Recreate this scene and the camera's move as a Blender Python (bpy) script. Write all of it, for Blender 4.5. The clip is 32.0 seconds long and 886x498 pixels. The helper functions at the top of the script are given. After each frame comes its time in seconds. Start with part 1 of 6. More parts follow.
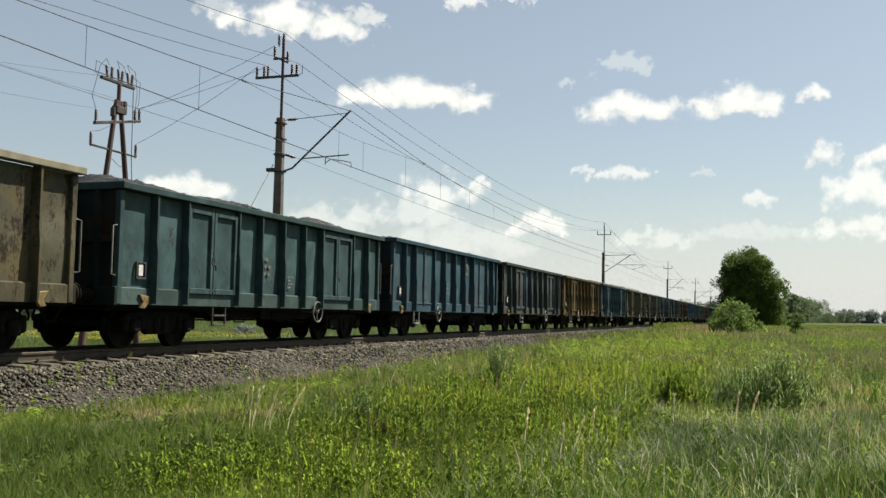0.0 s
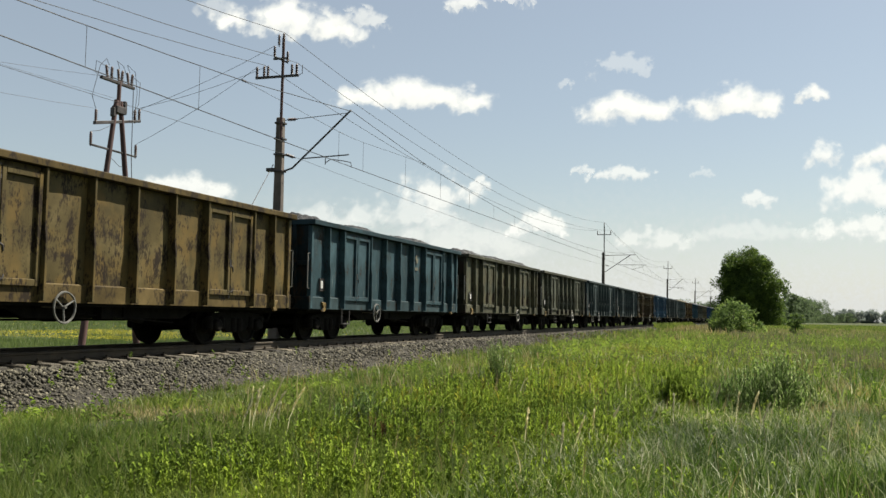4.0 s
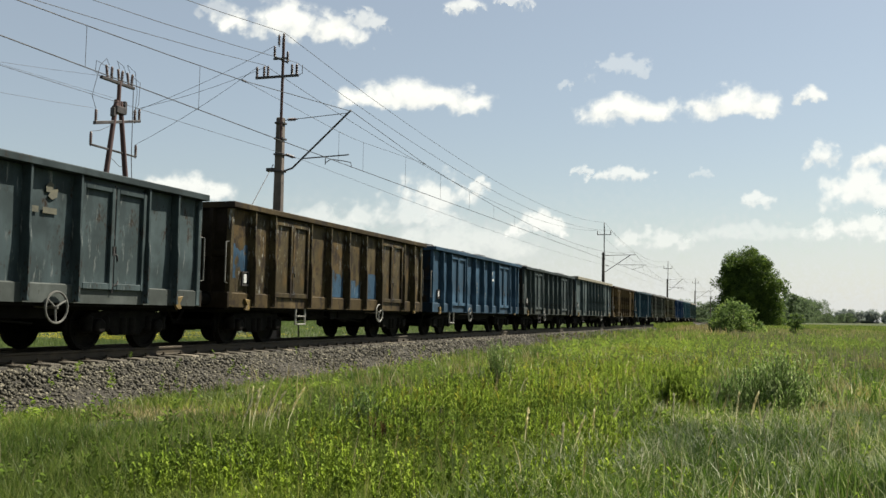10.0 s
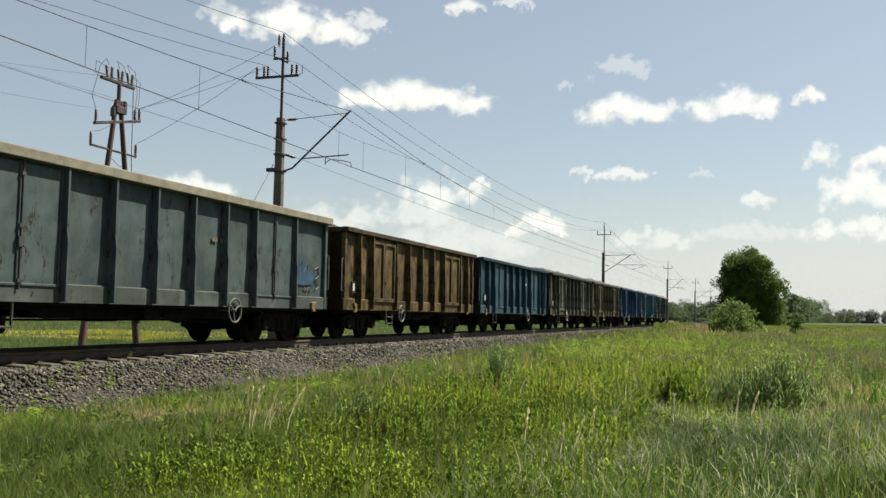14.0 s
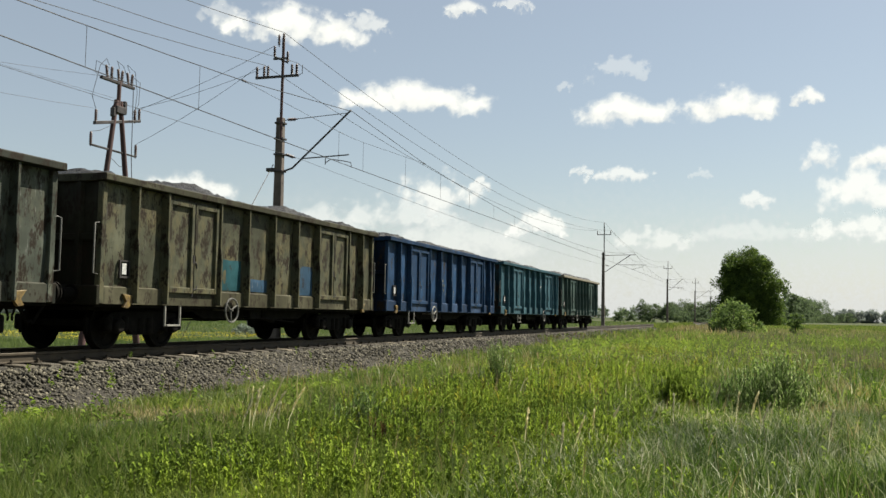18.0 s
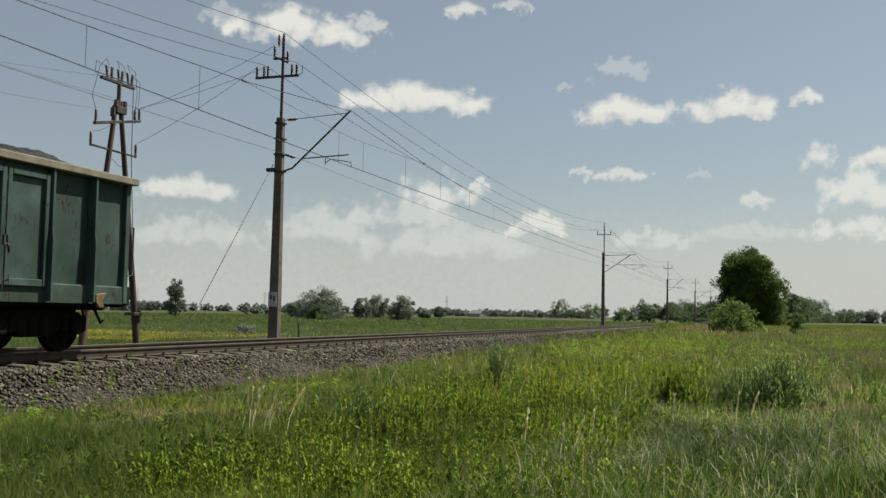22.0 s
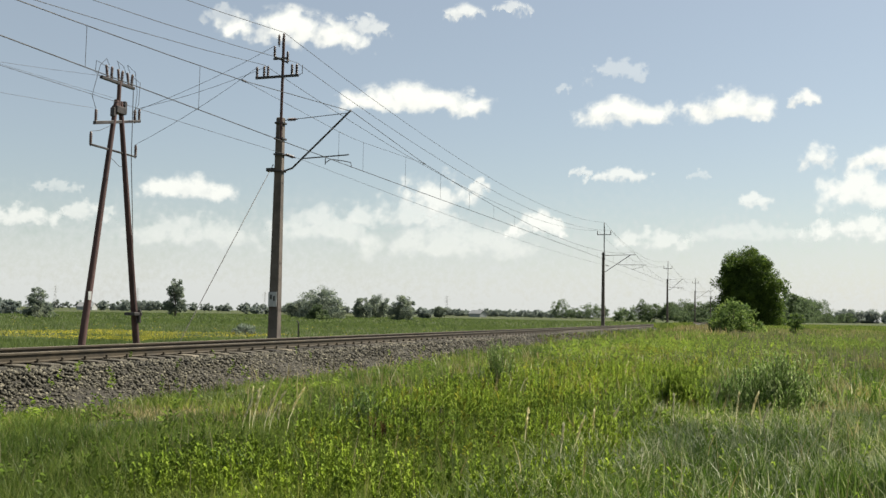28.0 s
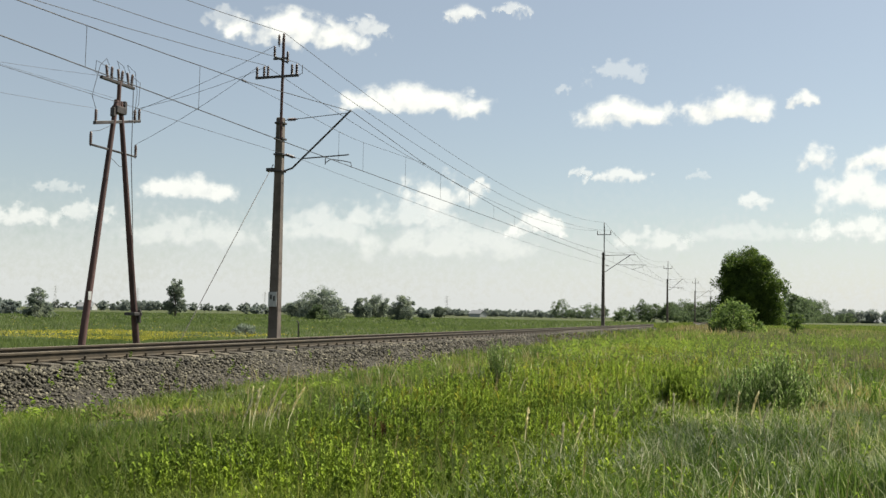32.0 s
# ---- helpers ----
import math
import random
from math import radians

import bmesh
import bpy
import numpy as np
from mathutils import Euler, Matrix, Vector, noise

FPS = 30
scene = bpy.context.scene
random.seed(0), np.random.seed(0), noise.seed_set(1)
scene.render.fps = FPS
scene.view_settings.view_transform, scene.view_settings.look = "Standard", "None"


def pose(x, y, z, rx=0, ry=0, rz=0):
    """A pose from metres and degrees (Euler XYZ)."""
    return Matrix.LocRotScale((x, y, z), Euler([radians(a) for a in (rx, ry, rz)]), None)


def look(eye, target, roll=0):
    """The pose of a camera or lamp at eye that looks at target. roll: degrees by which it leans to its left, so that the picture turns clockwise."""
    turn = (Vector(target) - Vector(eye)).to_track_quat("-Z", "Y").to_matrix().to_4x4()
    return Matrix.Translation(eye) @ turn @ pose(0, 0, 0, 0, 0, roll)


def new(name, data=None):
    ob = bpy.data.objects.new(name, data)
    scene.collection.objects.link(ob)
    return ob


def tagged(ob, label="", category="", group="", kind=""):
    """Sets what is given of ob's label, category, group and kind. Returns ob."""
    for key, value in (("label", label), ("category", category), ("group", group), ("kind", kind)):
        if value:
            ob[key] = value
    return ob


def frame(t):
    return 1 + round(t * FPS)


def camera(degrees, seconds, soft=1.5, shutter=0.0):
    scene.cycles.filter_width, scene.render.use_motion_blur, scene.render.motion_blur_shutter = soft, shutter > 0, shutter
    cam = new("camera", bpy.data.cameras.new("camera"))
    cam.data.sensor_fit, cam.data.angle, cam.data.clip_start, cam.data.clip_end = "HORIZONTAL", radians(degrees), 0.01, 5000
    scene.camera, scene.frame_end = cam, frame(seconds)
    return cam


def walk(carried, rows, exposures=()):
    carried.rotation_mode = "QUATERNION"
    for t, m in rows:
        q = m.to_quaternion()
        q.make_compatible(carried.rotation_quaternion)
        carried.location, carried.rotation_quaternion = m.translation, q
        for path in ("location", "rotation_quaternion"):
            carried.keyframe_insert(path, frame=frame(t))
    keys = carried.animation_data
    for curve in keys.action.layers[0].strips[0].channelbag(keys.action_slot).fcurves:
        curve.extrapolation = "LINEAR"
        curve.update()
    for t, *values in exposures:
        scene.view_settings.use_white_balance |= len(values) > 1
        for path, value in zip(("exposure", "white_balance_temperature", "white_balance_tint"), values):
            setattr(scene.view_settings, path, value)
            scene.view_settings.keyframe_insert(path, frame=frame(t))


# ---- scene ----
# The track runs along +Y; rail tops lie at z = 0. The camera stands on a tripod in the meadow east of it.
TRACK_X = -13.0
GROUND = -0.75
FIELD = -1.30
EYE = (0.0, 0.0, 0.814)
AIM = (-3.2030, 9.4488, 0.814 + 0.6795)

cam = camera(49.93, 32.0, 1.46)
STILL = look(EYE, AIM, 1.08)
walk(cam, [(0.0, STILL), (32.0, STILL)], [(0.0, 1.0, 6900, 6), (20.2, 1.0, 6900, 6), (22.0, 0.54, 6900, 6), (24.0, 0.56, 6900, 6), (25.2, 0.66, 6900, 6), (28.0, 1.0, 6900, 6), (32.0, 1.02, 6900, 6)])

# ---- light ----
SUN_EL, SUN_AZ = 52.0, 42.0          # azimuth from +Y towards +X
sun_dir = Vector((math.cos(radians(SUN_EL)) * math.sin(radians(SUN_AZ)),
                  math.cos(radians(SUN_EL)) * math.cos(radians(SUN_AZ)), math.sin(radians(SUN_EL))))
sun_data = bpy.data.lights.new("sun", "SUN")
sun_data.energy, sun_data.angle, sun_data.color = 5.0, radians(0.53), (1.0, 0.957, 0.89)
sun = new("sun", sun_data)
sun.matrix_world = look(sun_dir * 60, (0, 0, 0))

world = bpy.data.worlds.new("sky")
scene.world = world
world.use_nodes = True
wn, wl = world.node_tree.nodes, world.node_tree.links
wn.clear()
w_sky = wn.new("ShaderNodeTexSky")
w_sky.sky_type, w_sky.sun_disc = "NISHITA", False
w_sky.sun_elevation, w_sky.sun_rotation = radians(SUN_EL), radians(SUN_AZ)
w_sky.air_density, w_sky.dust_density, w_sky.ozone_density, w_sky.altitude = 1.0, 0.9, 1.25, 20
w_bg = wn.new("ShaderNodeBackground")
w_bg.inputs["Strength"].default_value = 0.0535
w_out = wn.new("ShaderNodeOutputWorld")
# a thin even veil of high haze whitens the blue
w_veil = wn.new("ShaderNodeMix")
w_veil.data_type = "RGBA"
w_veil.inputs[0].default_value = 0.25
w_veil.inputs[7].default_value = (7.2, 7.4, 7.6, 1)
wl.new(w_sky.outputs[0], w_veil.inputs[6])
wl.new(w_veil.outputs[2], w_bg.inputs[0])
wl.new(w_bg.outputs[0], w_out.inputs[0])

# ---- mesh and material helpers ----
class Build:
    """Collects simple solids as one mesh."""

    def __init__(self):
        self.v, self.f = [], []

    def add(self, verts, faces):
        n = len(self.v)
        self.v += [tuple(p) for p in verts]
        self.f += [tuple(i + n for i in q) for q in faces]
        return self

    def box(self, x0, x1, y0, y1, z0, z1):
        p = [(x, y, z) for x in (x0, x1) for y in (y0, y1) for z in (z0, z1)]
        return self.add(p, [(0, 1, 3, 2), (4, 6, 7, 5), (0, 4, 5, 1), (2, 3, 7, 6), (0, 2, 6, 4), (1, 5, 7, 3)])

    def prism(self, outline, axis, a, b):
        """Extrudes an outline of (u, w) from a to b along the axis: 'x' (u=y, w=z), 'y' (u=x, w=z), 'z' (u=x, w=y)."""
        n = len(outline)
        put = {"x": lambda u, w, t: (t, u, w), "y": lambda u, w, t: (u, t, w), "z": lambda u, w, t: (u, w, t)}[axis]
        p = [put(u, w, a) for u, w in outline] + [put(u, w, b) for u, w in outline]
        q = [(i, (i + 1) % n, n + (i + 1) % n, n + i) for i in range(n)]
        return self.add(p, q + [tuple(range(n))[::-1], tuple(range(n, 2 * n))])

    def rings(self, points, radii, sides=8):
        """A round bar through points with a radius at each, closed at both ends."""
        pts = [Vector(p) for p in points]
        n = len(pts)
        verts, faces = [], []
        side = None
        for i, p in enumerate(pts):
            d = (pts[min(i + 1, n - 1)] - pts[max(i - 1, 0)]).normalized()
            if side is None:
                side = d.orthogonal().normalized()
            side = (side - d * side.dot(d)).normalized()
            up = d.cross(side)
            r = radii[i] if isinstance(radii, (list, tuple)) else radii
            for k in range(sides):
                a = 2 * math.pi * k / sides
                verts.append(p + (side * math.cos(a) + up * math.sin(a)) * r)
        for i in range(n - 1):
            for k in range(sides):
                k2 = (k + 1) % sides
                faces.append((i * sides + k, i * sides + k2, (i + 1) * sides + k2, (i + 1) * sides + k))
        faces += [tuple(range(sides))[::-1], tuple(range((n - 1) * sides, n * sides))]
        return self.add(verts, faces)

    def lathe(self, profile, centre, axis, sides=20):
        """Turns (offset along axis, radius) pairs about an axis."""
        c = Vector(centre)
        pts, rad = [], []
        unit = Vector({"x": (1, 0, 0), "y": (0, 1, 0), "z": (0, 0, 1)}[axis])
        a, b = Vector(unit.yzx), Vector(unit.zxy)
        verts, faces, n = [], [], len(profile)
        for o, r in profile:
            for k in range(sides):
                t = 2 * math.pi * k / sides
                verts.append(c + unit * o + (a * math.cos(t) + b * math.sin(t)) * max(r, 1e-4))
        for i in range(n - 1):
            for k in range(sides):
                k2 = (k + 1) % sides
                faces.append((i * sides + k, i * sides + k2, (i + 1) * sides + k2, (i + 1) * sides + k))
        faces += [tuple(range(sides))[::-1], tuple(range((n - 1) * sides, n * sides))]
        return self.add(verts, faces)

    def mesh(self, name, bevel=0.0, smooth=False):
        me = bpy.data.meshes.new(name)
        me.from_pydata(self.v, [], self.f)
        if bevel:
            bm = bmesh.new()
            bm.from_mesh(me)
            bmesh.ops.recalc_face_normals(bm, faces=bm.faces)
            sharp = [e for e in bm.edges if len(e.link_faces) == 2 and e.calc_face_angle(0) > 0.6]
            bmesh.ops.bevel(bm, geom=sharp, offset=bevel, segments=1, profile=0.5, affect="EDGES", clamp_overlap=True)
            bm.to_mesh(me)
            bm.free()
        else:
            bm = bmesh.new()
            bm.from_mesh(me)
            bmesh.ops.recalc_face_normals(bm, faces=bm.faces)
            bm.to_mesh(me)
            bm.free()
        if smooth:
            me.polygons.foreach_set("use_smooth", [True] * len(me.polygons))
            me.set_sharp_from_angle(angle=radians(40))
        return me


def part(name, me, mat, parent=None, label=""):
    """One mesh object, under a thing or a part where one is given; the material is the object's own."""
    ob = new(name, me)
    if not me.materials:
        me.materials.append(None)
    ob.material_slots[0].link = "OBJECT"
    ob.material_slots[0].material = mat
    if parent is not None:
        ob.parent = parent
    if label:
        ob["label"] = label
    return ob


def raw_mesh(name, verts, faces_tri=None, faces_quad=None, smooth=False):
    """A large mesh straight from numpy arrays."""
    me = bpy.data.meshes.new(name)
    tri = np.zeros((0, 3), int) if faces_tri is None else np.asarray(faces_tri)
    quad = np.zeros((0, 4), int) if faces_quad is None else np.asarray(faces_quad)
    me.vertices.add(len(verts))
    me.vertices.foreach_set("co", np.asarray(verts, np.float32).ravel())
    loops = np.concatenate([tri.ravel(), quad.ravel()])
    me.loops.add(len(loops))
    me.loops.foreach_set("vertex_index", loops.astype(np.int32))
    me.polygons.add(len(tri) + len(quad))
    start = np.concatenate([np.arange(len(tri)) * 3, len(tri) * 3 + np.arange(len(quad)) * 4])
    me.polygons.foreach_set("loop_start", start.astype(np.int32))
    if smooth:
        me.polygons.foreach_set("use_smooth", [True] * (len(tri) + len(quad)))
    me.update(calc_edges=True)
    return me


def shader(name):
    mat = bpy.data.materials.new(name)
    mat.use_nodes = True
    nt = mat.node_tree
    bsdf = nt.nodes["Principled BSDF"]
    return mat, nt.nodes, nt.links, bsdf


def ramp(nodes, links, source, stops):
    r = nodes.new("ShaderNodeValToRGB")
    e = r.color_ramp.elements
    while len(e) < len(stops):
        e.new(0.5)
    for el, (pos, col) in zip(e, stops):
        el.position = pos
        el.color = (*col, 1) if len(col) == 3 else col
    links.new(source, r.inputs[0])
    return r.outputs[0]


def noise_tex(nodes, links, coord, scale, detail=5.0, rough=0.55, stretch=(1, 1, 1), shift=(0, 0, 0)):
    m = nodes.new("ShaderNodeMapping")
    m.inputs["Scale"].default_value = stretch
    m.inputs["Location"].default_value = shift
    n = nodes.new("ShaderNodeTexNoise")
    n.inputs["Scale"].default_value, n.inputs["Detail"].default_value, n.inputs["Roughness"].default_value = scale, detail, rough
    links.new(coord, m.inputs[0])
    links.new(m.outputs[0], n.inputs["Vector"])
    return n.outputs["Fac"]


def mix_rgb(nodes, links, fac, a, b, mode="MIX"):
    m = nodes.new("ShaderNodeMix")
    m.data_type, m.blend_type = "RGBA", mode
    for sock, val in ((m.inputs[0], fac), (m.inputs[6], a), (m.inputs[7], b)):
        if hasattr(val, "is_linked"):
            links.new(val, sock)
        elif isinstance(val, (int, float)):
            sock.default_value = val
        else:
            sock.default_value = (*val, 1)
    return m.outputs[2]


def bump(nodes, links, bsdf, height, strength, distance):
    b = nodes.new("ShaderNodeBump")
    b.inputs["Strength"].default_value, b.inputs["Distance"].default_value = strength, distance
    links.new(height, b.inputs["Height"])
    links.new(b.outputs[0], bsdf.inputs["Normal"])


def surface(name, dark, light, scale=4.0, rough=0.8, metal=0.0, relief=0.3, fine=40.0, depth=0.01, vary="", stretch=(1, 1, 1)):
    """A surface with variation at two scales; vary: 'object' or 'island' adds a shade for each piece."""
    mat, n, l, bsdf = shader(name)
    co = n.new("ShaderNodeTexCoord").outputs["Object"]
    big = noise_tex(n, l, co, scale, 4, 0.6, stretch)
    small = noise_tex(n, l, co, fine, 4, 0.6, stretch)
    f = n.new("ShaderNodeMath")
    f.operation = "MULTIPLY_ADD"
    l.new(small, f.inputs[0])
    f.inputs[1].default_value = 0.5
    l.new(big, f.inputs[2])
    g = n.new("ShaderNodeMath")
    g.operation = "SUBTRACT"
    l.new(f.outputs[0], g.inputs[0])
    g.inputs[1].default_value = 0.25
    col = ramp(n, l, g.outputs[0], [(0.3, dark), (0.7, light)])
    if vary:
        src = n.new("ShaderNodeObjectInfo").outputs["Random"] if vary == "object" else n.new("ShaderNodeNewGeometry").outputs["Random Per Island"]
        shade = ramp(n, l, src, [(0, (0.34, 0.34, 0.34)), (0.8, (1.25, 1.25, 1.25)), (1, (2.3, 2.3, 2.3))])
        col = mix_rgb(n, l, 1.0, col, shade, "MULTIPLY")
    l.new(col, bsdf.inputs["Base Color"])
    bsdf.inputs["Roughness"].default_value, bsdf.inputs["Metallic"].default_value = rough, metal
    if relief:
        bump(n, l, bsdf, small, relief, depth)
    return mat


def wagon_paint(name, col, rust=0.45, streak=0.3, seed=0.0, rust_col=(0.022, 0.016, 0.011), peel=0.0, stain=None):
    """Old weathered wagon paint: faded coat, rust blotches, pale run marks and coal dust."""
    mat, n, l, bsdf = shader(name)
    co = n.new("ShaderNodeTexCoord").outputs["Object"]
    sh = (seed * 3.7, seed * 9.1, seed * 2.3)
    big = noise_tex(n, l, co, 0.8, 5, 0.6, (1, 1, 1), sh)
    mid = noise_tex(n, l, co, 3.5, 6, 0.65, (1, 1, 0.6), sh)
    fine = noise_tex(n, l, co, 28, 5, 0.65, (1, 1, 0.45), sh)
    run = noise_tex(n, l, co, 5.5, 4, 0.7, (1, 1, 0.12), sh)
    faded = [min(1, c * 1.75 + 0.006) for c in col]
    deep = [c * 0.62 for c in col]
    base = ramp(n, l, big, [(0.3, deep), (0.52, col), (0.72, faded)])
    grey = sum(col) / 3
    patch = ramp(n, l, mid, [(0.60, (0, 0, 0)), (0.70, (1, 1, 1))])
    base = mix_rgb(n, l, mix_rgb(n, l, 1.0, patch, (streak * 0.9, streak * 0.9, streak * 0.9), "MULTIPLY"), base, [grey * 1.7 + 0.01] * 3)
    if stain:
        field = noise_tex(n, l, co, 1.5, 5, 0.62, (1, 1, 0.8), (sh[2] + 5, sh[1], sh[0]))
        base = mix_rgb(n, l, ramp(n, l, field, [(0.47, (0, 0, 0)), (0.62, (0.6, 0.6, 0.6))]), base, stain)
    blot = n.new("ShaderNodeMath")
    blot.operation = "MULTIPLY_ADD"
    l.new(fine, blot.inputs[0])
    blot.inputs[1].default_value = 0.55
    l.new(mid, blot.inputs[2])
    lo = 0.98 - 0.36 * rust
    mask = ramp(n, l, blot.outputs[0], [(min(lo, 0.97), (0, 0, 0)), (min(lo + 0.1, 1.0), (1, 1, 1))])
    base = mix_rgb(n, l, mask, base, rust_col)
    runs = ramp(n, l, run, [(0.56, (0, 0, 0)), (0.76, (streak * 0.8,) * 3)])
    base = mix_rgb(n, l, runs, base, [c * 0.42 + 0.002 for c in col])
    if peel:
        chip = noise_tex(n, l, co, 15.0, 5, 0.7, (1, 1, 0.16), (sh[1], sh[2], sh[0]))
        zone = noise_tex(n, l, co, 1.1, 3, 0.5, (1, 1, 0.7), (sh[2], sh[0], sh[1]))
        flakes = ramp(n, l, chip, [(0.58, (0, 0, 0)), (0.68, (peel, peel, peel))])
        where = ramp(n, l, zone, [(0.46, (0, 0, 0)), (0.60, (1, 1, 1))])
        base = mix_rgb(n, l, mix_rgb(n, l, 1.0, flakes, where, "MULTIPLY"), base, (0.42, 0.425, 0.40))
    l.new(base, bsdf.inputs["Base Color"])
    bsdf.inputs["Roughness"].default_value = 0.6
    bsdf.inputs["Specular IOR Level"].default_value = 0.10
    bump(n, l, bsdf, blot.outputs[0], 0.25, 0.006)
    return mat


def foliage(name, stops, passes=0.35, rough=0.6, gloss=0.25):
    """Leaves and blades: a shade for each piece, and light that passes through."""
    mat, n, l, bsdf = shader(name)
    rnd = n.new("ShaderNodeNewGeometry").outputs["Random Per Island"]
    col = ramp(n, l, rnd, [(i / max(1, len(stops) - 1), c) for i, c in enumerate(stops)])
    co = n.new("ShaderNodeTexCoord").outputs["Object"]
    big = noise_tex(n, l, co, 0.5, 5)
    shade = ramp(n, l, big, [(0.34, (0.58, 0.63, 0.60)), (0.5, (1.0, 1.0, 0.95)), (0.66, (1.48, 1.40, 1.1))])
    col = mix_rgb(n, l, 1.0, col, shade, "MULTIPLY")
    l.new(col, bsdf.inputs["Base Color"])
    bsdf.inputs["Roughness"].default_value = rough
    bsdf.inputs["Specular IOR Level"].default_value = gloss
    tr = n.new("ShaderNodeBsdfTranslucent")
    l.new(col, tr.inputs[0])
    mx = n.new("ShaderNodeMixShader")
    mx.inputs[0].default_value = passes
    l.new(bsdf.outputs[0], mx.inputs[1])
    l.new(tr.outputs[0], mx.inputs[2])
    l.new(mx.outputs[0], n["Material Output"].inputs[0])
    return mat


RAIL_STEEL = surface("rail_steel", (0.020, 0.0145, 0.0075), (0.054, 0.039, 0.021), 3, 0.75, 0.1, 0.2, 50, 0.004)
RAIL_TOP = surface("worn_rail_head", (0.060, 0.048, 0.034), (0.12, 0.098, 0.070), 3, 0.5, 0.6, 0.05, 60, 0.001)
CONCRETE = surface("weathered_concrete", (0.048, 0.040, 0.028), (0.115, 0.098, 0.072), 3, 0.9, 0, 0.4, 45, 0.006, "object")
MAST_CONCRETE = surface("mast_concrete", (0.062, 0.050, 0.042), (0.14, 0.115, 0.096), 1.5, 0.85, 0, 0.4, 40, 0.006)
CREOSOTE = surface("creosoted_wood", (0.034, 0.016, 0.015), (0.088, 0.043, 0.038), 3, 0.8, 0, 0.5, 30, 0.01, "", (1, 1, 0.15))
DARK_STEEL = surface("dark_steel", (0.025, 0.022, 0.022), (0.07, 0.062, 0.06), 5, 0.55, 0.4, 0.2, 50, 0.003)
# oily steel, made near black to carry the shade beneath the wagons
RUNNING_GEAR = surface("oily_shaded_running_gear", (0.003, 0.0028, 0.0025), (0.012, 0.0105, 0.0085), 4, 0.85, 0.0, 0.4, 40, 0.006)
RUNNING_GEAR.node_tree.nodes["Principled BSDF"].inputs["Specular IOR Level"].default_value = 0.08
PORCELAIN = surface("brown_porcelain", (0.035, 0.018, 0.017), (0.075, 0.035, 0.03), 8, 0.5, 0, 0.05, 60, 0.001)
WIRE = surface("old_wire", (0.035, 0.035, 0.035), (0.08, 0.075, 0.07), 2, 0.5, 0.5, 0, 60, 0.001)
PALE_STEEL = surface("galvanised_pale_steel", (0.16, 0.15, 0.13), (0.3, 0.29, 0.26), 6, 0.5, 0.1, 0.15, 50, 0.002)
YELLOW = surface("worn_yellow_paint", (0.05, 0.03, 0.012), (0.2, 0.13, 0.03), 12, 0.6, 0, 0.2, 60, 0.003)
# pale steel darkened for the shade that the end grab rails stand in
SHADED_STEEL = surface("shaded_rail_steel", (0.07, 0.068, 0.06), (0.15, 0.145, 0.13), 6, 0.5, 0.1, 0.15, 50, 0.002)
WHITE = surface("grubby_white_paint", (0.3, 0.3, 0.29), (0.55, 0.55, 0.53), 8, 0.7, 0, 0.05, 60, 0.001)
SIGN_WHITE = surface("sign_enamel", (0.26, 0.26, 0.255), (0.42, 0.42, 0.41), 5, 0.5, 0, 0.05, 60, 0.001)
DULL_WHITE = surface("faded_lettering", (0.06, 0.065, 0.065), (0.15, 0.15, 0.145), 6, 0.8, 0, 0.1, 60, 0.001)
DULL_YELLOW = surface("faded_yellow_lettering", (0.050, 0.050, 0.037), (0.105, 0.097, 0.064), 6, 0.8, 0, 0.1, 60, 0.001)
COAL = surface("coal", (0.004, 0.004, 0.0045), (0.022, 0.0224, 0.024), 14, 0.5, 0, 0.9, 22, 0.06)
COAL.node_tree.nodes["Principled BSDF"].inputs["Specular IOR Level"].default_value = 0.25
PALE_RIM = surface("dusty_pale_rim", (0.11, 0.10, 0.07), (0.2, 0.18, 0.13), 4, 0.85, 0, 0.2, 40, 0.003)
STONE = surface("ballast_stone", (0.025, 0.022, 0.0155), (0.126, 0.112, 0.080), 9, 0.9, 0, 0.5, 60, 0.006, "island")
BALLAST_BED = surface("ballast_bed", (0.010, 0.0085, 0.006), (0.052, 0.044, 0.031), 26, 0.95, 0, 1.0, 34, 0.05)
BARK = surface("bark", (0.05, 0.038, 0.028), (0.13, 0.1, 0.075), 6, 0.9, 0, 0.8, 25, 0.03, "", (1, 1, 0.3))

# ---- ground, track bed and track ----
def ground_height(x, y):
    """Meadow level with the low bank under the track and small unevenness."""
    d = abs(x - TRACK_X)
    side = GROUND if x > TRACK_X else FIELD
    run = 2.5 if x > TRACK_X else 3.6
    t = min(1.0, max(0.0, (d - run) / 3.0))
    t = t * t * (3 - 2 * t)
    level = (-0.78 if x > TRACK_X else -0.62) * (1 - t) + side * t
    near = max(0.0, 1 - math.hypot(x, y) / 160)
    rough = 0.16 * noise.noise((x * 0.13, y * 0.13, 3.0)) + 0.07 * noise.noise((x * 0.5, y * 0.5, 9.0))
    return level + rough * near * t


def bank_height(x, y):
    """Ground or ballast, whichever is higher."""
    u = x - TRACK_X
    return max(ground_height(x, y), -0.22 - max(0.0, u - 1.85) * 0.655 if 0 < u < 2.75 else -9.0)


def grid_lines(fine_lo, fine_hi, step, far):
    line = list(np.arange(fine_lo, fine_hi + step / 2, step))
    grow, a = step, fine_hi
    up = []
    while a < far:
        grow *= 1.25
        a += grow
        up.append(a)
    grow, a = step, fine_lo
    down = []
    while a > -far:
        grow *= 1.25
        a -= grow
        down.append(a)
    return down[::-1] + line + up


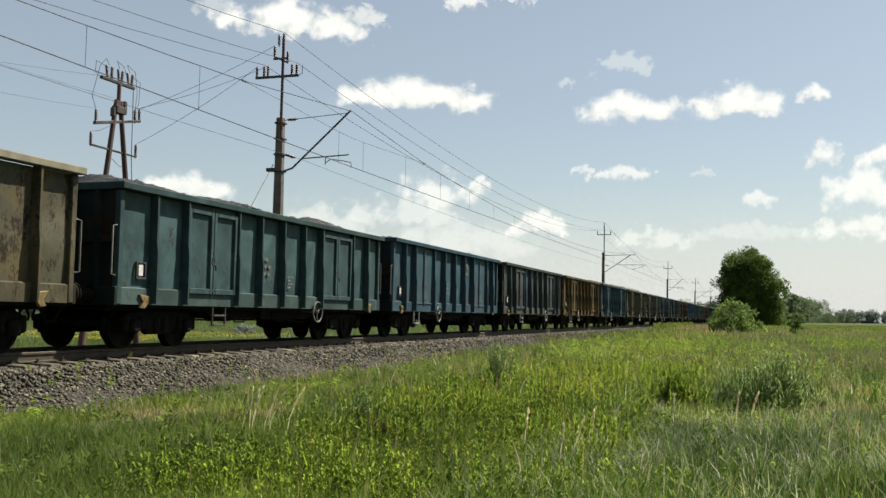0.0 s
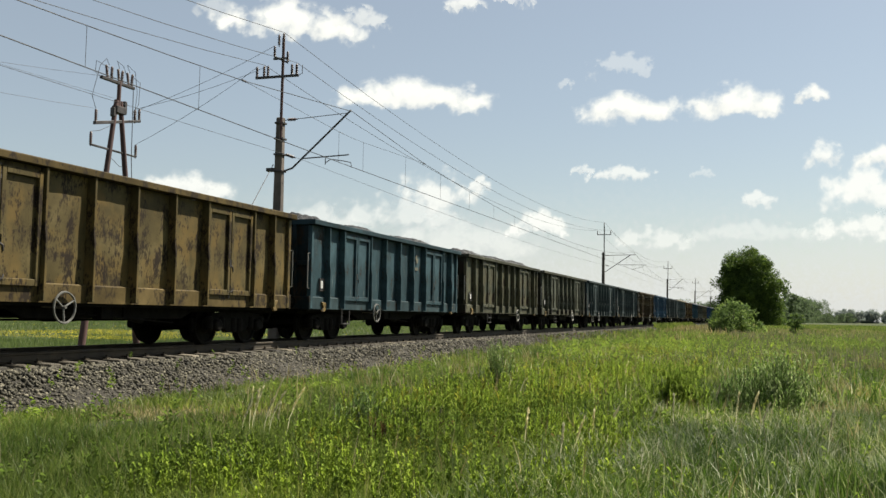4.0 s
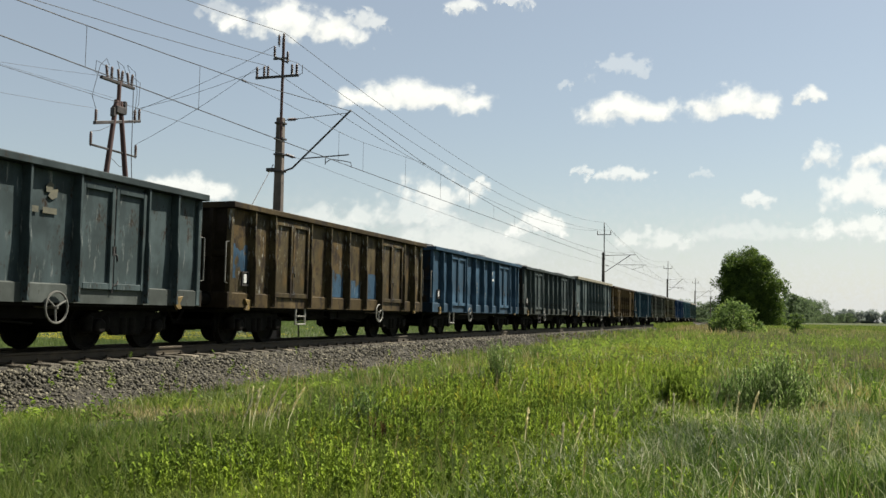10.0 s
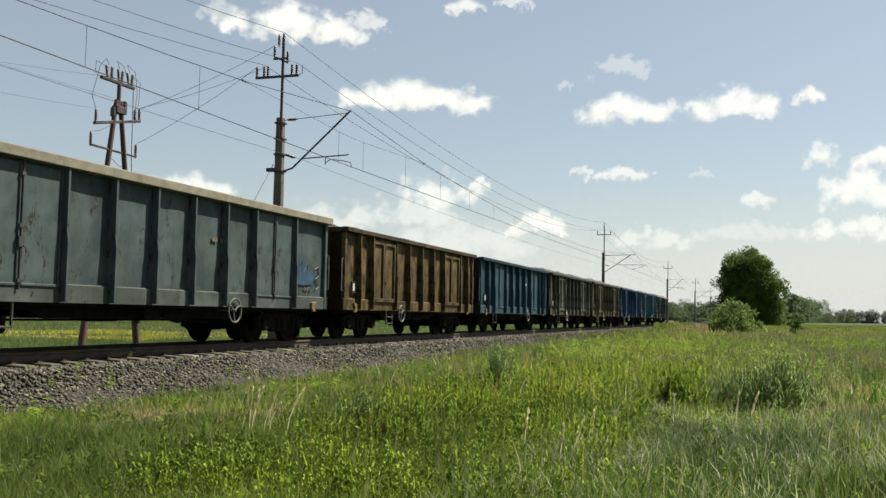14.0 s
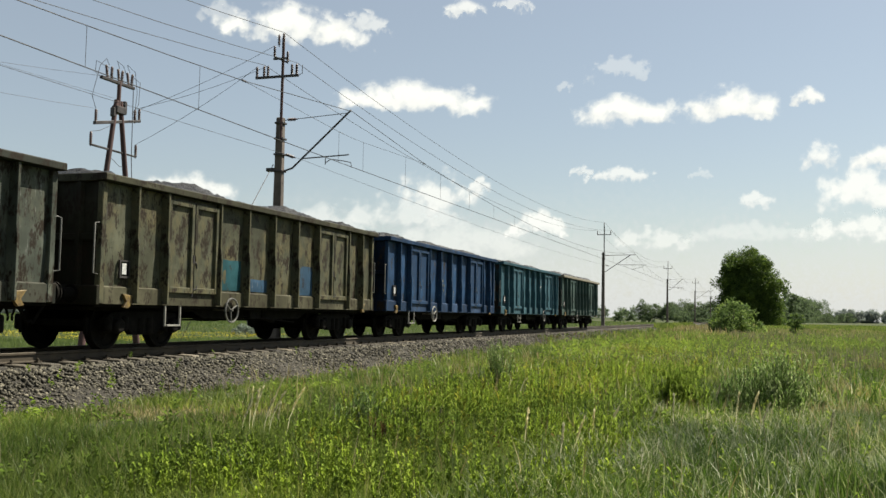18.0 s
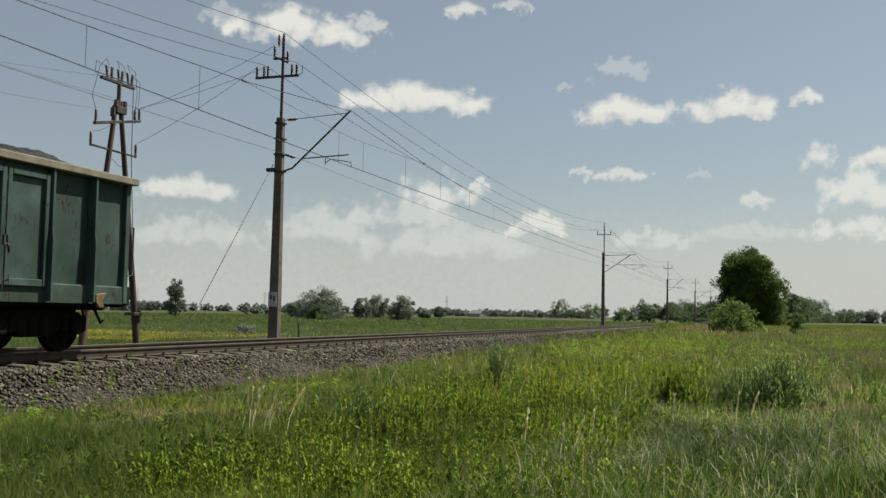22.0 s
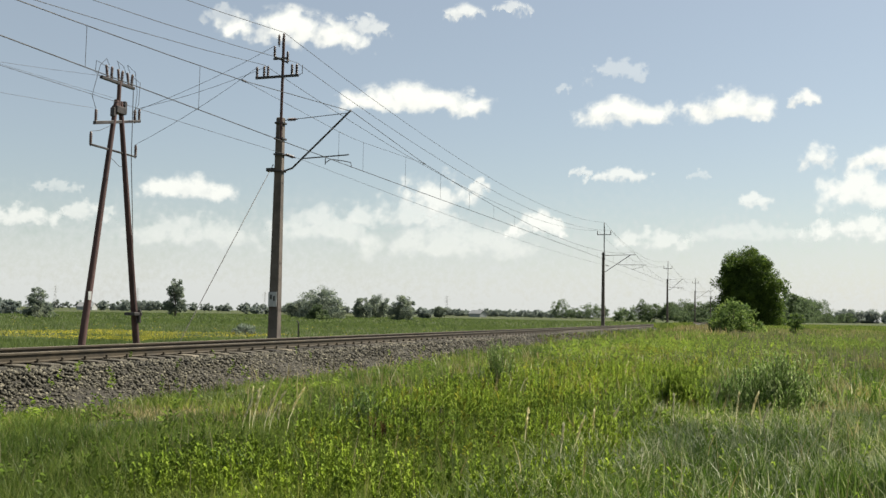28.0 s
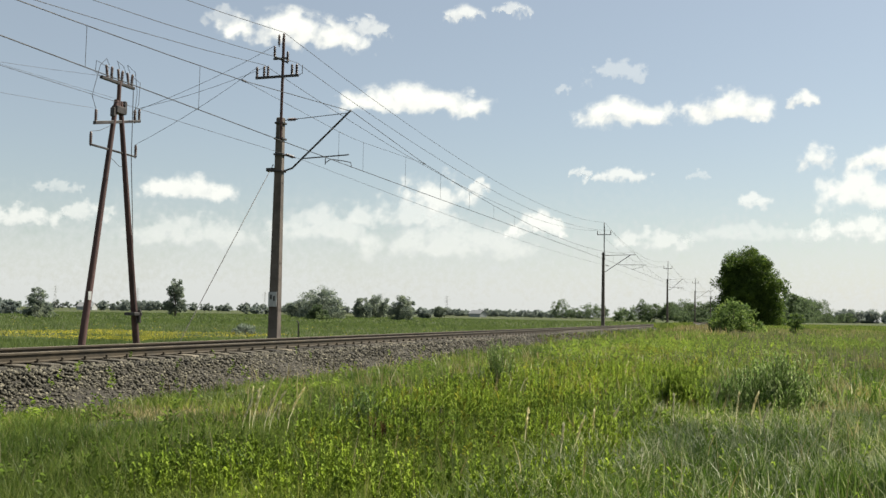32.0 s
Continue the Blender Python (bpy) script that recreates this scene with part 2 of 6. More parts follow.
gx, gy = grid_lines(-26, 16, 0.75, 4600), grid_lines(-6, 70, 0.9, 4600)
gv = [(x, y, ground_height(x, y)) for x in gx for y in gy]
ny = len(gy)
gi = np.arange(len(gx) * ny).reshape(len(gx), ny)
gq = np.stack([gi[:-1, :-1], gi[1:, :-1], gi[1:, 1:], gi[:-1, 1:]], -1).reshape(-1, 4)


def ground_material():
    mat, n, l, bsdf = shader("meadow_ground")
    co = n.new("ShaderNodeTexCoord").outputs["Object"]
    big = noise_tex(n, l, co, 0.05, 6, 0.6)
    mid = noise_tex(n, l, co, 0.9, 6, 0.6)
    fine = noise_tex(n, l, co, 14, 5, 0.7)
    a = ramp(n, l, big, [(0.35, (0.042, 0.056, 0.024)), (0.55, (0.060, 0.076, 0.034)), (0.7, (0.088, 0.094, 0.052))])
    b = ramp(n, l, mid, [(0.35, (0.6, 0.62, 0.6)), (0.65, (1.2, 1.15, 1.0))])
    c = mix_rgb(n, l, 1.0, a, b, "MULTIPLY")
    soil = ramp(n, l, fine, [(0.42, (0.075, 0.064, 0.038)), (0.62, (0.155, 0.135, 0.085))])
    near = ramp(n, l, mid, [(0.52, (0, 0, 0)), (0.66, (0.7, 0.7, 0.7))])
    c = mix_rgb(n, l, near, c, soil)
    l.new(c, bsdf.inputs["Base Color"])
    bsdf.inputs["Roughness"].default_value = 0.95
    bsdf.inputs["Specular IOR Level"].default_value = 0.1
    bump(n, l, bsdf, fine, 0.6, 0.05)
    return mat


ground = part("ground", raw_mesh("ground", gv, None, gq, True), ground_material())
tagged(ground, "rough green meadow and flat crop fields reaching the horizon", "ground", kind="structure")

# ballast bed with sloped shoulders
bed = Build()
prof = [(-3.15, -0.75), (-2.0, -0.21), (-1.35, -0.27), (1.35, -0.27), (1.8, -0.28), (2.75, -0.80), (2.75, -1.0), (-3.15, -1.0)]
ys = list(np.arange(-60, 120, 1.5)) + list(np.arange(120, 620, 12.0))
verts, faces = [], []
rng = random.Random(5)
for y in ys:
    for u, w in prof:
        k = 0.05 if -0.9 < w else 0
        verts.append((TRACK_X + u + rng.uniform(-k, k), y, w + rng.uniform(-0.02, 0.015)))
m = len(prof)
for i in range(len(ys) - 1):
    for k in range(m):
        k2 = (k + 1) % m
        faces.append((i * m + k, i * m + k2, (i + 1) * m + k2, (i + 1) * m + k))
bed.add(verts, faces)
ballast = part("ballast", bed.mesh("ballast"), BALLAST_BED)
tagged(ballast, "grey crushed-stone ballast bank under the railway track", "ballast", kind="structure")

# loose ballast stones where the bank is near
def stone_shapes(r, count):
    out = []
    for _ in range(count):
        p = np.array([(1, 0, 0), (-1, 0, 0), (0, 1, 0), (0, -1, 0), (0, 0, 1), (0, 0, -1),
                      (.7, .7, .5), (-.7, .6, .5), (.6, -.7, .5), (-.6, -.7, .4)], float)
        p *= [[r.uniform(0.55, 1.35) for _ in range(3)] for _ in p]
        p *= [r.uniform(0.7, 1.3), r.uniform(0.7, 1.2), r.uniform(0.5, 1.0)]
        bm = bmesh.new()
        for q in p:
            bm.verts.new(q)
        bmesh.ops.convex_hull(bm, input=bm.verts)
        bmesh.ops.triangulate(bm, faces=bm.faces)
        used = [v for v in bm.verts if v.link_faces]
        ix = {v: i for i, v in enumerate(used)}
        out.append((np.array([v.co[:] for v in used]), np.array([[ix[v] for v in f.verts] for f in bm.faces])))
        bm.free()
    return out


single = []


def scatter_stones():
    r = np.random.RandomState(11)
    shapes = stone_shapes(random.Random(3), 9)
    V, F, base = [], [], 0
    meshes = [raw_mesh("stone", p, q) for p, q in shapes]
    for lo, hi, per in ((6, 24, 900), (24, 46, 430), (46, 80, 150)):
        count = int((hi - lo) * per)
        y = r.uniform(lo, hi, count)
        u = r.uniform(0.72, 3.0, count)
        for yy, uu in zip(y, u):
            z = -0.265 if uu < 1.8 else -0.265 - (uu - 1.8) * 0.60
            if uu < 1.32 and abs((yy + 8) % 0.62 - 0.31) > 0.15:
                continue
            s = r.uniform(0.019, 0.047) * (1 if lo < 24 else 1.3)
            a, b = r.uniform(0, 6.28), r.uniform(-1.2, 1.2)
            kind = r.randint(len(shapes))
            lift = r.uniform(-0.01, 0.03)
            if 10.5 < yy < 16.0 and s > 0.038 and uu > 1.5 and len(single) < 300:
                ob = part("stone", meshes[kind], STONE, ballast)
                ob.matrix_basis = pose(TRACK_X + uu, yy, z + lift, math.degrees(b), 0, math.degrees(a)) @ Matrix.Diagonal((s, s, s, 1))
                single.append(ob)
                continue
            p, q = shapes[kind]
            ca, sa, cb, sb = math.cos(a), math.sin(a), math.cos(b), math.sin(b)
            R = np.array([[ca, -sa, 0], [sa, ca, 0], [0, 0, 1]]) @ np.array([[1, 0, 0], [0, cb, -sb], [0, sb, cb]])
            V.append((p * s) @ R.T + [TRACK_X + uu, yy, z + lift])
            F.append(q + base)
            base += len(p)
    return raw_mesh("stones", np.concatenate(V), np.concatenate(F))


stones = part("ballast_stones", scatter_stones(), STONE)
tagged(stones, "loose angular grey ballast stones on the bank", "stones", kind="stuff")

# rails and sleepers
track = new("railway_track")
track.location = (TRACK_X, 0, 0)
tagged(track, "single railway track, rusty rails on pale concrete sleepers", "railway track", kind="structure")
rail_outline = [(-0.075, -0.172), (0.075, -0.172), (0.075, -0.160), (0.012, -0.140), (0.010, -0.05), (0.036, -0.036),
                (0.036, -0.006), (0.028, 0.0), (-0.028, 0.0), (-0.036, -0.006), (-0.036, -0.036), (-0.010, -0.05), (-0.012, -0.140), (-0.075, -0.160)]
for side in (-1, 1):
    rail = part("rail", Build().prism([(u + side * 0.753, w) for u, w in rail_outline], "y", -70, 620).mesh("rail"), RAIL_STEEL, track)
    part("running_surface", Build().prism([(side * 0.753 - 0.022, 0.0005), (side * 0.753 + 0.022, 0.0005), (side * 0.753 + 0.018, 0.004), (side * 0.753 - 0.018, 0.004)], "y", -70, 620).mesh("running_surface"), RAIL_TOP, rail, "polished bright rail head")
sleeper_me = Build().prism([(-1.28, -0.36), (1.28, -0.36), (1.25, -0.19), (0.95, -0.178), (0.5, -0.178), (0.25, -0.215), (-0.25, -0.215), (-0.5, -0.178), (-0.95, -0.178), (-1.25, -0.19)], "y", -0.13, 0.13).mesh("sleeper", 0.015)
clip = Build()
for side in (-1, 1):
    for e in (-1, 1):
        x = side * 0.753 + e * 0.105
        clip.box(x - 0.05, x + 0.05, -0.055, 0.055, -0.178, -0.15)
        clip.lathe([(0, 0.028), (0.045, 0.024), (0.05, 0.012)], (x, 0, -0.15), "z", 6)
clip_me = clip.mesh("fastening")
for i in range(290):
    y = -8 + i * 0.62
    s = part("sleeper", sleeper_me, CONCRETE, track)
    s.location = (0, y, 0)
    if i < 110:
        part("fastening", clip_me, RAIL_STEEL, s, "rusty rail clips" if i == 0 else "")

# ---- the coal train: open bogie wagons ----
def dented_panel(y0, y1, z0, z1, x, seed, face):
    """A side plate of one bay, bulged and dented from loading."""
    ny, nz, t = 7, 9, 0.03
    V, F = [], []
    for i in range(ny):
        for k in range(nz):
            y, z = y0 + (y1 - y0) * i / (ny - 1), z0 + (z1 - z0) * k / (nz - 1)
            edge = min(1.0, 4 * min(i, ny - 1 - i) / (ny - 1)) * min(1.0, 4 * min(k, nz - 1 - k) / (nz - 1))
            d = 0.012 + 0.017 * noise.noise((y * 1.7 + seed, z * 1.7, seed * 2.1)) + 0.012 * noise.noise((y * 5 + seed, z * 5, 1.0))
            V.append((face * (x + d * edge), y, z))
    n = ny * nz
    V += [(p[0] - face * t, p[1], p[2]) for p in V]
    for i in range(ny - 1):
        for k in range(nz - 1):
            a = i * nz + k
            F += [(a, a + nz, a + nz + 1, a + 1), (n + a, n + a + 1, n + a + nz + 1, n + a + nz)]
    return Build().add(V, F).mesh("side_panel", 0, True)


def post_mesh(face, width, top=3.07):
    out = [(1.34, 0.90), (1.568, 0.90), (1.568, 1.95), (1.54, 2.15), (1.535, top), (1.34, top)]
    return Build().prism([(face * a, b) for a, b in out], "y", -width / 2, width / 2).mesh("side_post", 0.008)


def door_leaf_mesh(face, w, framed):
    b = Build()
    x = 1.40
    lo, hi = sorted((face * x, face * (x + 0.03)))
    b.box(lo, hi, -w / 2, w / 2, 1.14, 2.97)
    if framed:
        lo, hi = sorted((face * (x + 0.028), face * (x + 0.095)))
        for y0, y1, z0, z1 in ((-w / 2, -w / 2 + 0.10, 1.14, 2.97), (w / 2 - 0.10, w / 2, 1.14, 2.97),
                               (-w / 2 + 0.10, w / 2 - 0.10, 1.14, 1.26), (-w / 2 + 0.10, w / 2 - 0.10, 2.86, 2.97)):
            b.box(lo, hi, y0, y1, z0, z1)
    else:
        lo, hi = sorted((face * (x + 0.028), face * (x + 0.06)))
        for y0, y1, z0, z1 in ((-w / 2, -w / 2 + 0.05, 1.14, 2.97), (w / 2 - 0.05, w / 2, 1.14, 2.97), (-w / 2 + 0.05, w / 2 - 0.05, 1.14, 1.19)):
            b.box(lo, hi, y0, y1, z0, z1)
    return b.mesh("door_leaf", 0.01)


def lock_mesh(face):
    b = Build()
    x = face * 1.465
    b.rings([(x, 0, 1.08), (x, 0, 3.0)], 0.018, 6)
    for z in (1.2, 2.1, 2.75):
        b.box(x - 0.022, x + 0.022, -0.045, 0.045, z, z + 0.06)
    b.box(x - 0.03, x + 0.03, -0.06, 0.06, 1.78, 1.95)
    b.rings([(x + face * 0.02, 0.02, 1.82), (x + face * 0.04, 0.08, 1.78), (x + face * 0.04, 0.10, 1.68)], 0.012, 6)
    b.rings([(x + face * 0.02, 0.02, 1.22), (x + face * 0.04, 0.10, 1.25), (x + face * 0.03, 0.13, 1.31)], 0.014, 6)
    return b.mesh("lock_bar")


def wheelset_mesh():
    b = Build()
    b.rings([(-0.98, 0, 0), (0.98, 0, 0)], 0.075, 10)
    for s in (-1, 1):
        prof = [(-0.07, 0.10), (-0.07, 0.16), (-0.02, 0.2), (-0.02, 0.38), (-0.06, 0.40), (-0.065, 0.455), (0.045, 0.46), (0.06, 0.49),
                (0.075, 0.49), (0.075, 0.40), (0.02, 0.38), (0.02, 0.2), (0.08, 0.16), (0.08, 0.10)]
        b.lathe([(-s * o, r) for o, r in prof], (s * 0.76, 0, 0), "x", 28)
        for k in range(3):
            a = k * 2.094
            b.box(s * 0.785 - 0.012, s * 0.785 + 0.012, 0.28 * math.cos(a) - 0.03, 0.28 * math.cos(a) + 0.03, 0.28 * math.sin(a) - 0.03, 0.28 * math.sin(a) + 0.03)
    return b.mesh("wheelset", 0, True)


def side_frame_mesh(face):
    b = Build()
    out = [(-1.22, 0.36), (-1.22, 0.60), (-1.05, 0.72), (-0.5, 0.76), (0.5, 0.76), (1.05, 0.72), (1.22, 0.60), (1.22, 0.36), (1.12, 0.34),
           (0.72, 0.34), (0.55, 0.42), (0.4, 0.28), (-0.4, 0.28), (-0.55, 0.42), (-0.72, 0.34), (-1.12, 0.34)]
    lo, hi = sorted((face * 0.93, face * 1.07))
    b.prism(out, "x", lo, hi)
    for y in (-0.9, 0.9):
        b.lathe([(0, 0.15), (face * 0.10, 0.15), (face * 0.13, 0.11)], (face * 1.06, y, 0.46), "x", 12)
        for e in (-0.24, 0.24):
            b.lathe([(0.36, 0.075), (0.40, 0.095), (0.62, 0.095), (0.66, 0.075)], (face * 1.05, y + e, 0), "z", 10)
    b.lathe([(0.3, 0.1), (0.62, 0.1)], (face * 1.04, -0.14, 0), "z", 10)
    b.lathe([(0.3, 0.1), (0.62, 0.1)], (face * 1.04, 0.14, 0), "z", 10)
    return b.mesh("side_frame", 0.012)


def bolster_mesh():
    b = Build()
    b.box(-0.95, 0.95, -0.22, 0.22, 0.5, 0.72)
    b.lathe([(0.72, 0.2), (0.86, 0.2)], (0, 0, 0), "z", 14)
    for y in (-1.15, 1.15):
        b.box(-0.95, 0.95, y - 0.05, y + 0.05, 0.44, 0.58)
    for y in (-0.4, 0.4):
        b.rings([(-0.8, y, 0.36), (0.8, y, 0.36)], 0.045, 8)
    for y in (-1.4, -0.42, 0.42, 1.4):
        for s in (-1, 1):
            b.prism([(y - 0.03, 0.3), (y + 0.03, 0.3), (y + 0.05, 0.62), (y - 0.05, 0.62)], "x", s * 0.76 - 0.04, s * 0.76 + 0.04)
    return b.mesh("bolster", 0.01)


def underframe_mesh(half):
    b = Build()
    b.box(-0.28, 0.28, -half, half, 0.83, 1.1)
    for s in (-1, 1):
        lo, hi = sorted((s * 1.2, s * 1.34))
        b.box(lo, hi, -half, half, 0.82, 1.1)
    y = -half + 0.05
    while y < half:
        b.box(-1.2, 1.2, y - 0.05, y + 0.05, 0.9, 1.1)
        y += (2 * half - 0.1) / 9
    b.rings([(0.75, -half * 0.5, 0.62), (0.75, half * 0.35, 0.62)], 0.02, 6)
    b.rings([(-0.5, -half * 0.6, 0.55), (-0.5, half * 0.6, 0.55)], 0.025, 6)
    b.box(-1.0, 1.0, -half + 0.1, half - 0.1, 0.755, 0.835)
    for sx in (-1, 1):
        belly = [(-half + 3.5, 0.82), (-half + 4.1, 0.60), (half - 4.1, 0.60), (half - 3.5, 0.82)]
        b.prism(belly, "x", sx * 1.0 - 0.02, sx * 1.0 + 0.02)
    for yy in (-1.9, 1.5):
        b.box(0.55, 0.95, yy - 0.05, yy + 0.05, 0.58, 0.85)
    b.box(0.95, 1.2, -0.55, -0.2, 0.6, 0.84)
    b.prism([(0.3, 0.62), (0.9, 0.50), (1.0, 0.56), (0.9, 0.84), (0.3, 0.84)], "x", 0.95, 1.05)
    b.rings([(1.1, -1.6, 0.72), (1.1, 1.9, 0.52)], 0.018, 6)
    return b.mesh("underframe", 0.01)


def end_wall_meshes(face, half):
    lo, hi = sorted((face * (half - 0.04), face * half))
    out = [("end_wall", Build().box(-1.38, 1.38, lo, hi, 0.95, 3.06).mesh("end_wall"))]
    lo, hi = sorted((face * (half + 0.001), face * (half + 0.09)))
    for x in (-0.95, -0.32, 0.32, 0.95):
        out.append(("end_rib", Build().prism([(x - 0.07, lo if face > 0 else hi), (x - 0.045, hi if face > 0 else lo), (x + 0.045, hi if face > 0 else lo), (x + 0.07, lo if face > 0 else hi)], "z", 1.225, 3.055).mesh("end_rib")))
    lo, hi = sorted((face * (half + 0.001), face * (half + 0.075)))
    out.append(("end_rail", Build().box(-1.36, 1.36, lo, hi, 2.05, 2.18).mesh("end_rail", 0.01)))
    lo, hi = sorted((face * (half + 0.001), face * (half + 0.1)))
    out.append(("headstock", Build().box(-1.45, 1.45, lo, hi, 0.86, 1.22).mesh("headstock", 0.012)))
    return out


def rim_mesh(half, deep):
    b = Build()
    h = half + 0.10
    for s in (-1, 1):
        out = [(1.35, 3.07), (1.555, 3.07), (1.57, 3.076), (1.57, 3.19), (1.555, 3.205), (1.35, 3.205)]
        b.prism([(s * u, w - (0.05 if w < 3.08 and deep > 0.5 else 0)) for u, w in out], "y", -h, h)
        lo, hi = sorted((s * (half - 0.08), s * h))
        b.box(-1.35, 1.35, lo, hi, 3.06, 3.20)
    return b.mesh("top_rim", 0.006)


def buffer_mesh(face):
    b = Build()
    b.lathe([(0, 0.17), (face * 0.05, 0.17), (face * 0.05, 0.12), (face * 0.34, 0.115), (face * 0.34, 0.09), (face * 0.50, 0.09),
             (face * 0.50, 0.22), (face * 0.54, 0.225), (face * 0.56, 0.15)], (0, 0, 0), "y", 18)
    return b.mesh("buffer", 0, True)


def coupling_mesh(face):
    b = Build()
    b.rings([(0, 0, 1.0), (0, face * 0.3, 1.0), (0, face * 0.42, 1.08), (0, face * 0.45, 1.16), (0, face * 0.36, 1.2)], [0.07, 0.06, 0.05, 0.045, 0.03], 8)
    for x in (-0.09, 0.09):
        b.rings([(x, face * 0.32, 0.98), (x, face * 0.48, 0.62), (x * 0.6, face * 0.5, 0.55)], 0.022, 6)
    for x in (-0.45, 0.45):
        b.rings([(x, 0, 0.95), (x, face * 0.2, 0.92), (x, face * 0.4, 0.7), (x, face * 0.55, 0.5), (x, face * 0.62, 0.56)], 0.028, 6)
    return b.mesh("coupling", 0, True)


def loop_mesh(points, radius, name):
    return Build().rings(points, radius, 6).mesh(name, 0, True)


def handwheel_mesh():
    b = Build()
    n = 20
    ring = [(0, 0.27 * math.cos(2 * math.pi * k / n), 0.27 * math.sin(2 * math.pi * k / n)) for k in range(n + 1)]
    b.rings(ring, 0.021, 6)
    for k in range(3):
        a = 2 * math.pi * k / 3 + 0.5
        b.rings([(-0.03, 0, 0), (0, 0.27 * math.cos(a), 0.27 * math.sin(a))], 0.018, 6)
    b.rings([(0.03, 0, 0), (-0.5, 0, 0.02)], 0.026, 8)
    return b.mesh("handwheel", 0, True)


def text_bars(rows, height, gap):
    """Plain bars in the place of lettering: rows of (start, widths...) in metres, from the top down, along +y."""
    b = Build()
    z = 0.0
    for start, *widths in rows:
        y = start
        for w in widths:
            b.box(0, 0.004, y, y + w * 0.8, z - height * 0.8, z)
            y += w + gap
        z -= height * 1.75
    return b.mesh("lettering")


def wagon_shape(half, posts, doors, deep, framed=True, tall=0.09):
    """All meshes of one kind of wagon: (name, mesh, material key, place, label) with bogies apart. tall: height of the walls above the common pattern."""
    items = []
    leaf = doors[0][1]
    for face in (1, -1):
        edges = [(-half + 0.02)] + [p for p in posts] + [half - 0.02]
        for i in range(len(edges) - 1):
            a, b2 = edges[i], edges[i + 1]
            if any(a < c < b2 for c, _ in doors):
                continue
            items.append(("side_panel", dented_panel(a, b2, 1.20, 3.06, 1.358, i * 3.1 + face * 7 + half, face), "panel" if face < 0 else "bay%d" % i, (0, 0, 0), ""))
        pm = post_mesh(face, 0.062)
        for p in posts:
            items.append(("side_post", pm, "paint", (0, p, 0), ""))
        cm = Build().prism([(face * 1.33, 0.88), (face * 1.45, 0.88), (face * 1.45, 3.06), (face * 1.33, 3.06)], "y", -0.07, 0.07).mesh("corner_post", 0.015)
        for s in (-1, 1):
            items.append(("corner_post", cm, "paint", (0, s * (half - 0.04), 0), ""))
        lm, km = door_leaf_mesh(face, leaf, framed), lock_mesh(face)
        for c, w in doors:
            for s in (-1, 1):
                items.append(("door_leaf", lm, "door", (0, c + s * (leaf / 2 + 0.012), 0), ""))
            lo, hi = sorted((face * 1.34, face * 1.41))
            items.append(("door_header", Build().box(lo, hi, c - leaf - 0.03, c + leaf + 0.03, 2.974, 3.068).mesh("door_header", 0.006), "paint", (0, 0, 0), ""))
            items.append(("lock_bar", km, "dark", (0, c, 0), "dark vertical door lock bar"))
            lo, hi = sorted((face * 1.36, face * 1.43))
            items.append(("door_sill", Build().box(lo, hi, c - leaf - 0.03, c + leaf + 0.03, 0.95, 1.12).mesh("door_sill", 0.01), "grimy", (0, 0, 0), "black soiled door sill"))
        lo, hi = sorted((face * 1.34, face * 1.435))
        items.append(("sill_plate", Build().prism([(lo if face > 0 else hi, 0.88), (face * 1.435, 0.88), (face * 1.435, 1.19), (face * 1.40, 1.215), (lo if face > 0 else hi, 1.215)], "y", -half + 0.03, half - 0.03).mesh("sill_plate"), "sill", (0, 0, 0), ""))
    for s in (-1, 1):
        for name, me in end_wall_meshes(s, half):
            # the ends take a darkened copy of the paint for their shade
            items.append((name, me, "soot", (0, 0, 0), "end wall, its shade put into darker paint" if name == "end_wall" else ""))
        for x in (-0.875, 0.875):
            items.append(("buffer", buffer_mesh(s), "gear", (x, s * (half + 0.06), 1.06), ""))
        items.append(("coupling", coupling_mesh(s), "gear", (0, s * half, 0), ""))
        for x in (-1, 1):
            y = s * (half + 0.02)
            rail = [(x * 1.40, y, 1.42), (x * 1.42, y + s * 0.16, 1.44), (x * 1.42, y + s * 0.16, 2.36), (x * 1.40, y, 2.38)]
            items.append(("hand_rail", loop_mesh(rail, 0.017, "hand_rail"), "grab", (0, 0, 0), "bent grab rail, shade put into its steel"))
            hook = Build().prism([(s * (half - 0.62), 1.08), (s * (half - 0.92), 1.05), (s * (half - 0.9), 0.9), (s * (half - 0.8), 0.8), (s * (half - 0.66), 0.82), (s * (half - 0.74), 0.93)],
                                 "x", x * 1.44 - 0.02, x * 1.44 + 0.045).mesh("rope_hook", 0.008)
            items.append(("rope_hook", hook, "hook", (0, 0, 0), "worn yellow rope hook"))
    items.append(("top_rim", rim_mesh(half, deep), "rim", (0, 0, 0), ""))
    items.append(("wagon_floor", Build().box(-1.36, 1.36, -half + 0.04, half - 0.04, 1.1, 1.17).mesh("wagon_floor"), "gear", (0, 0, 0), ""))
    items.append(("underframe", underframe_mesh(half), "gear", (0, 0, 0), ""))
    items.append(("air_tank", Build().lathe([(-0.5, 0.05), (-0.46, 0.17), (0.46, 0.17), (0.5, 0.05)], (-0.6, 0.4, 0.68), "y", 16).mesh("air_tank", 0, True), "gear", (0, 0, 0), ""))
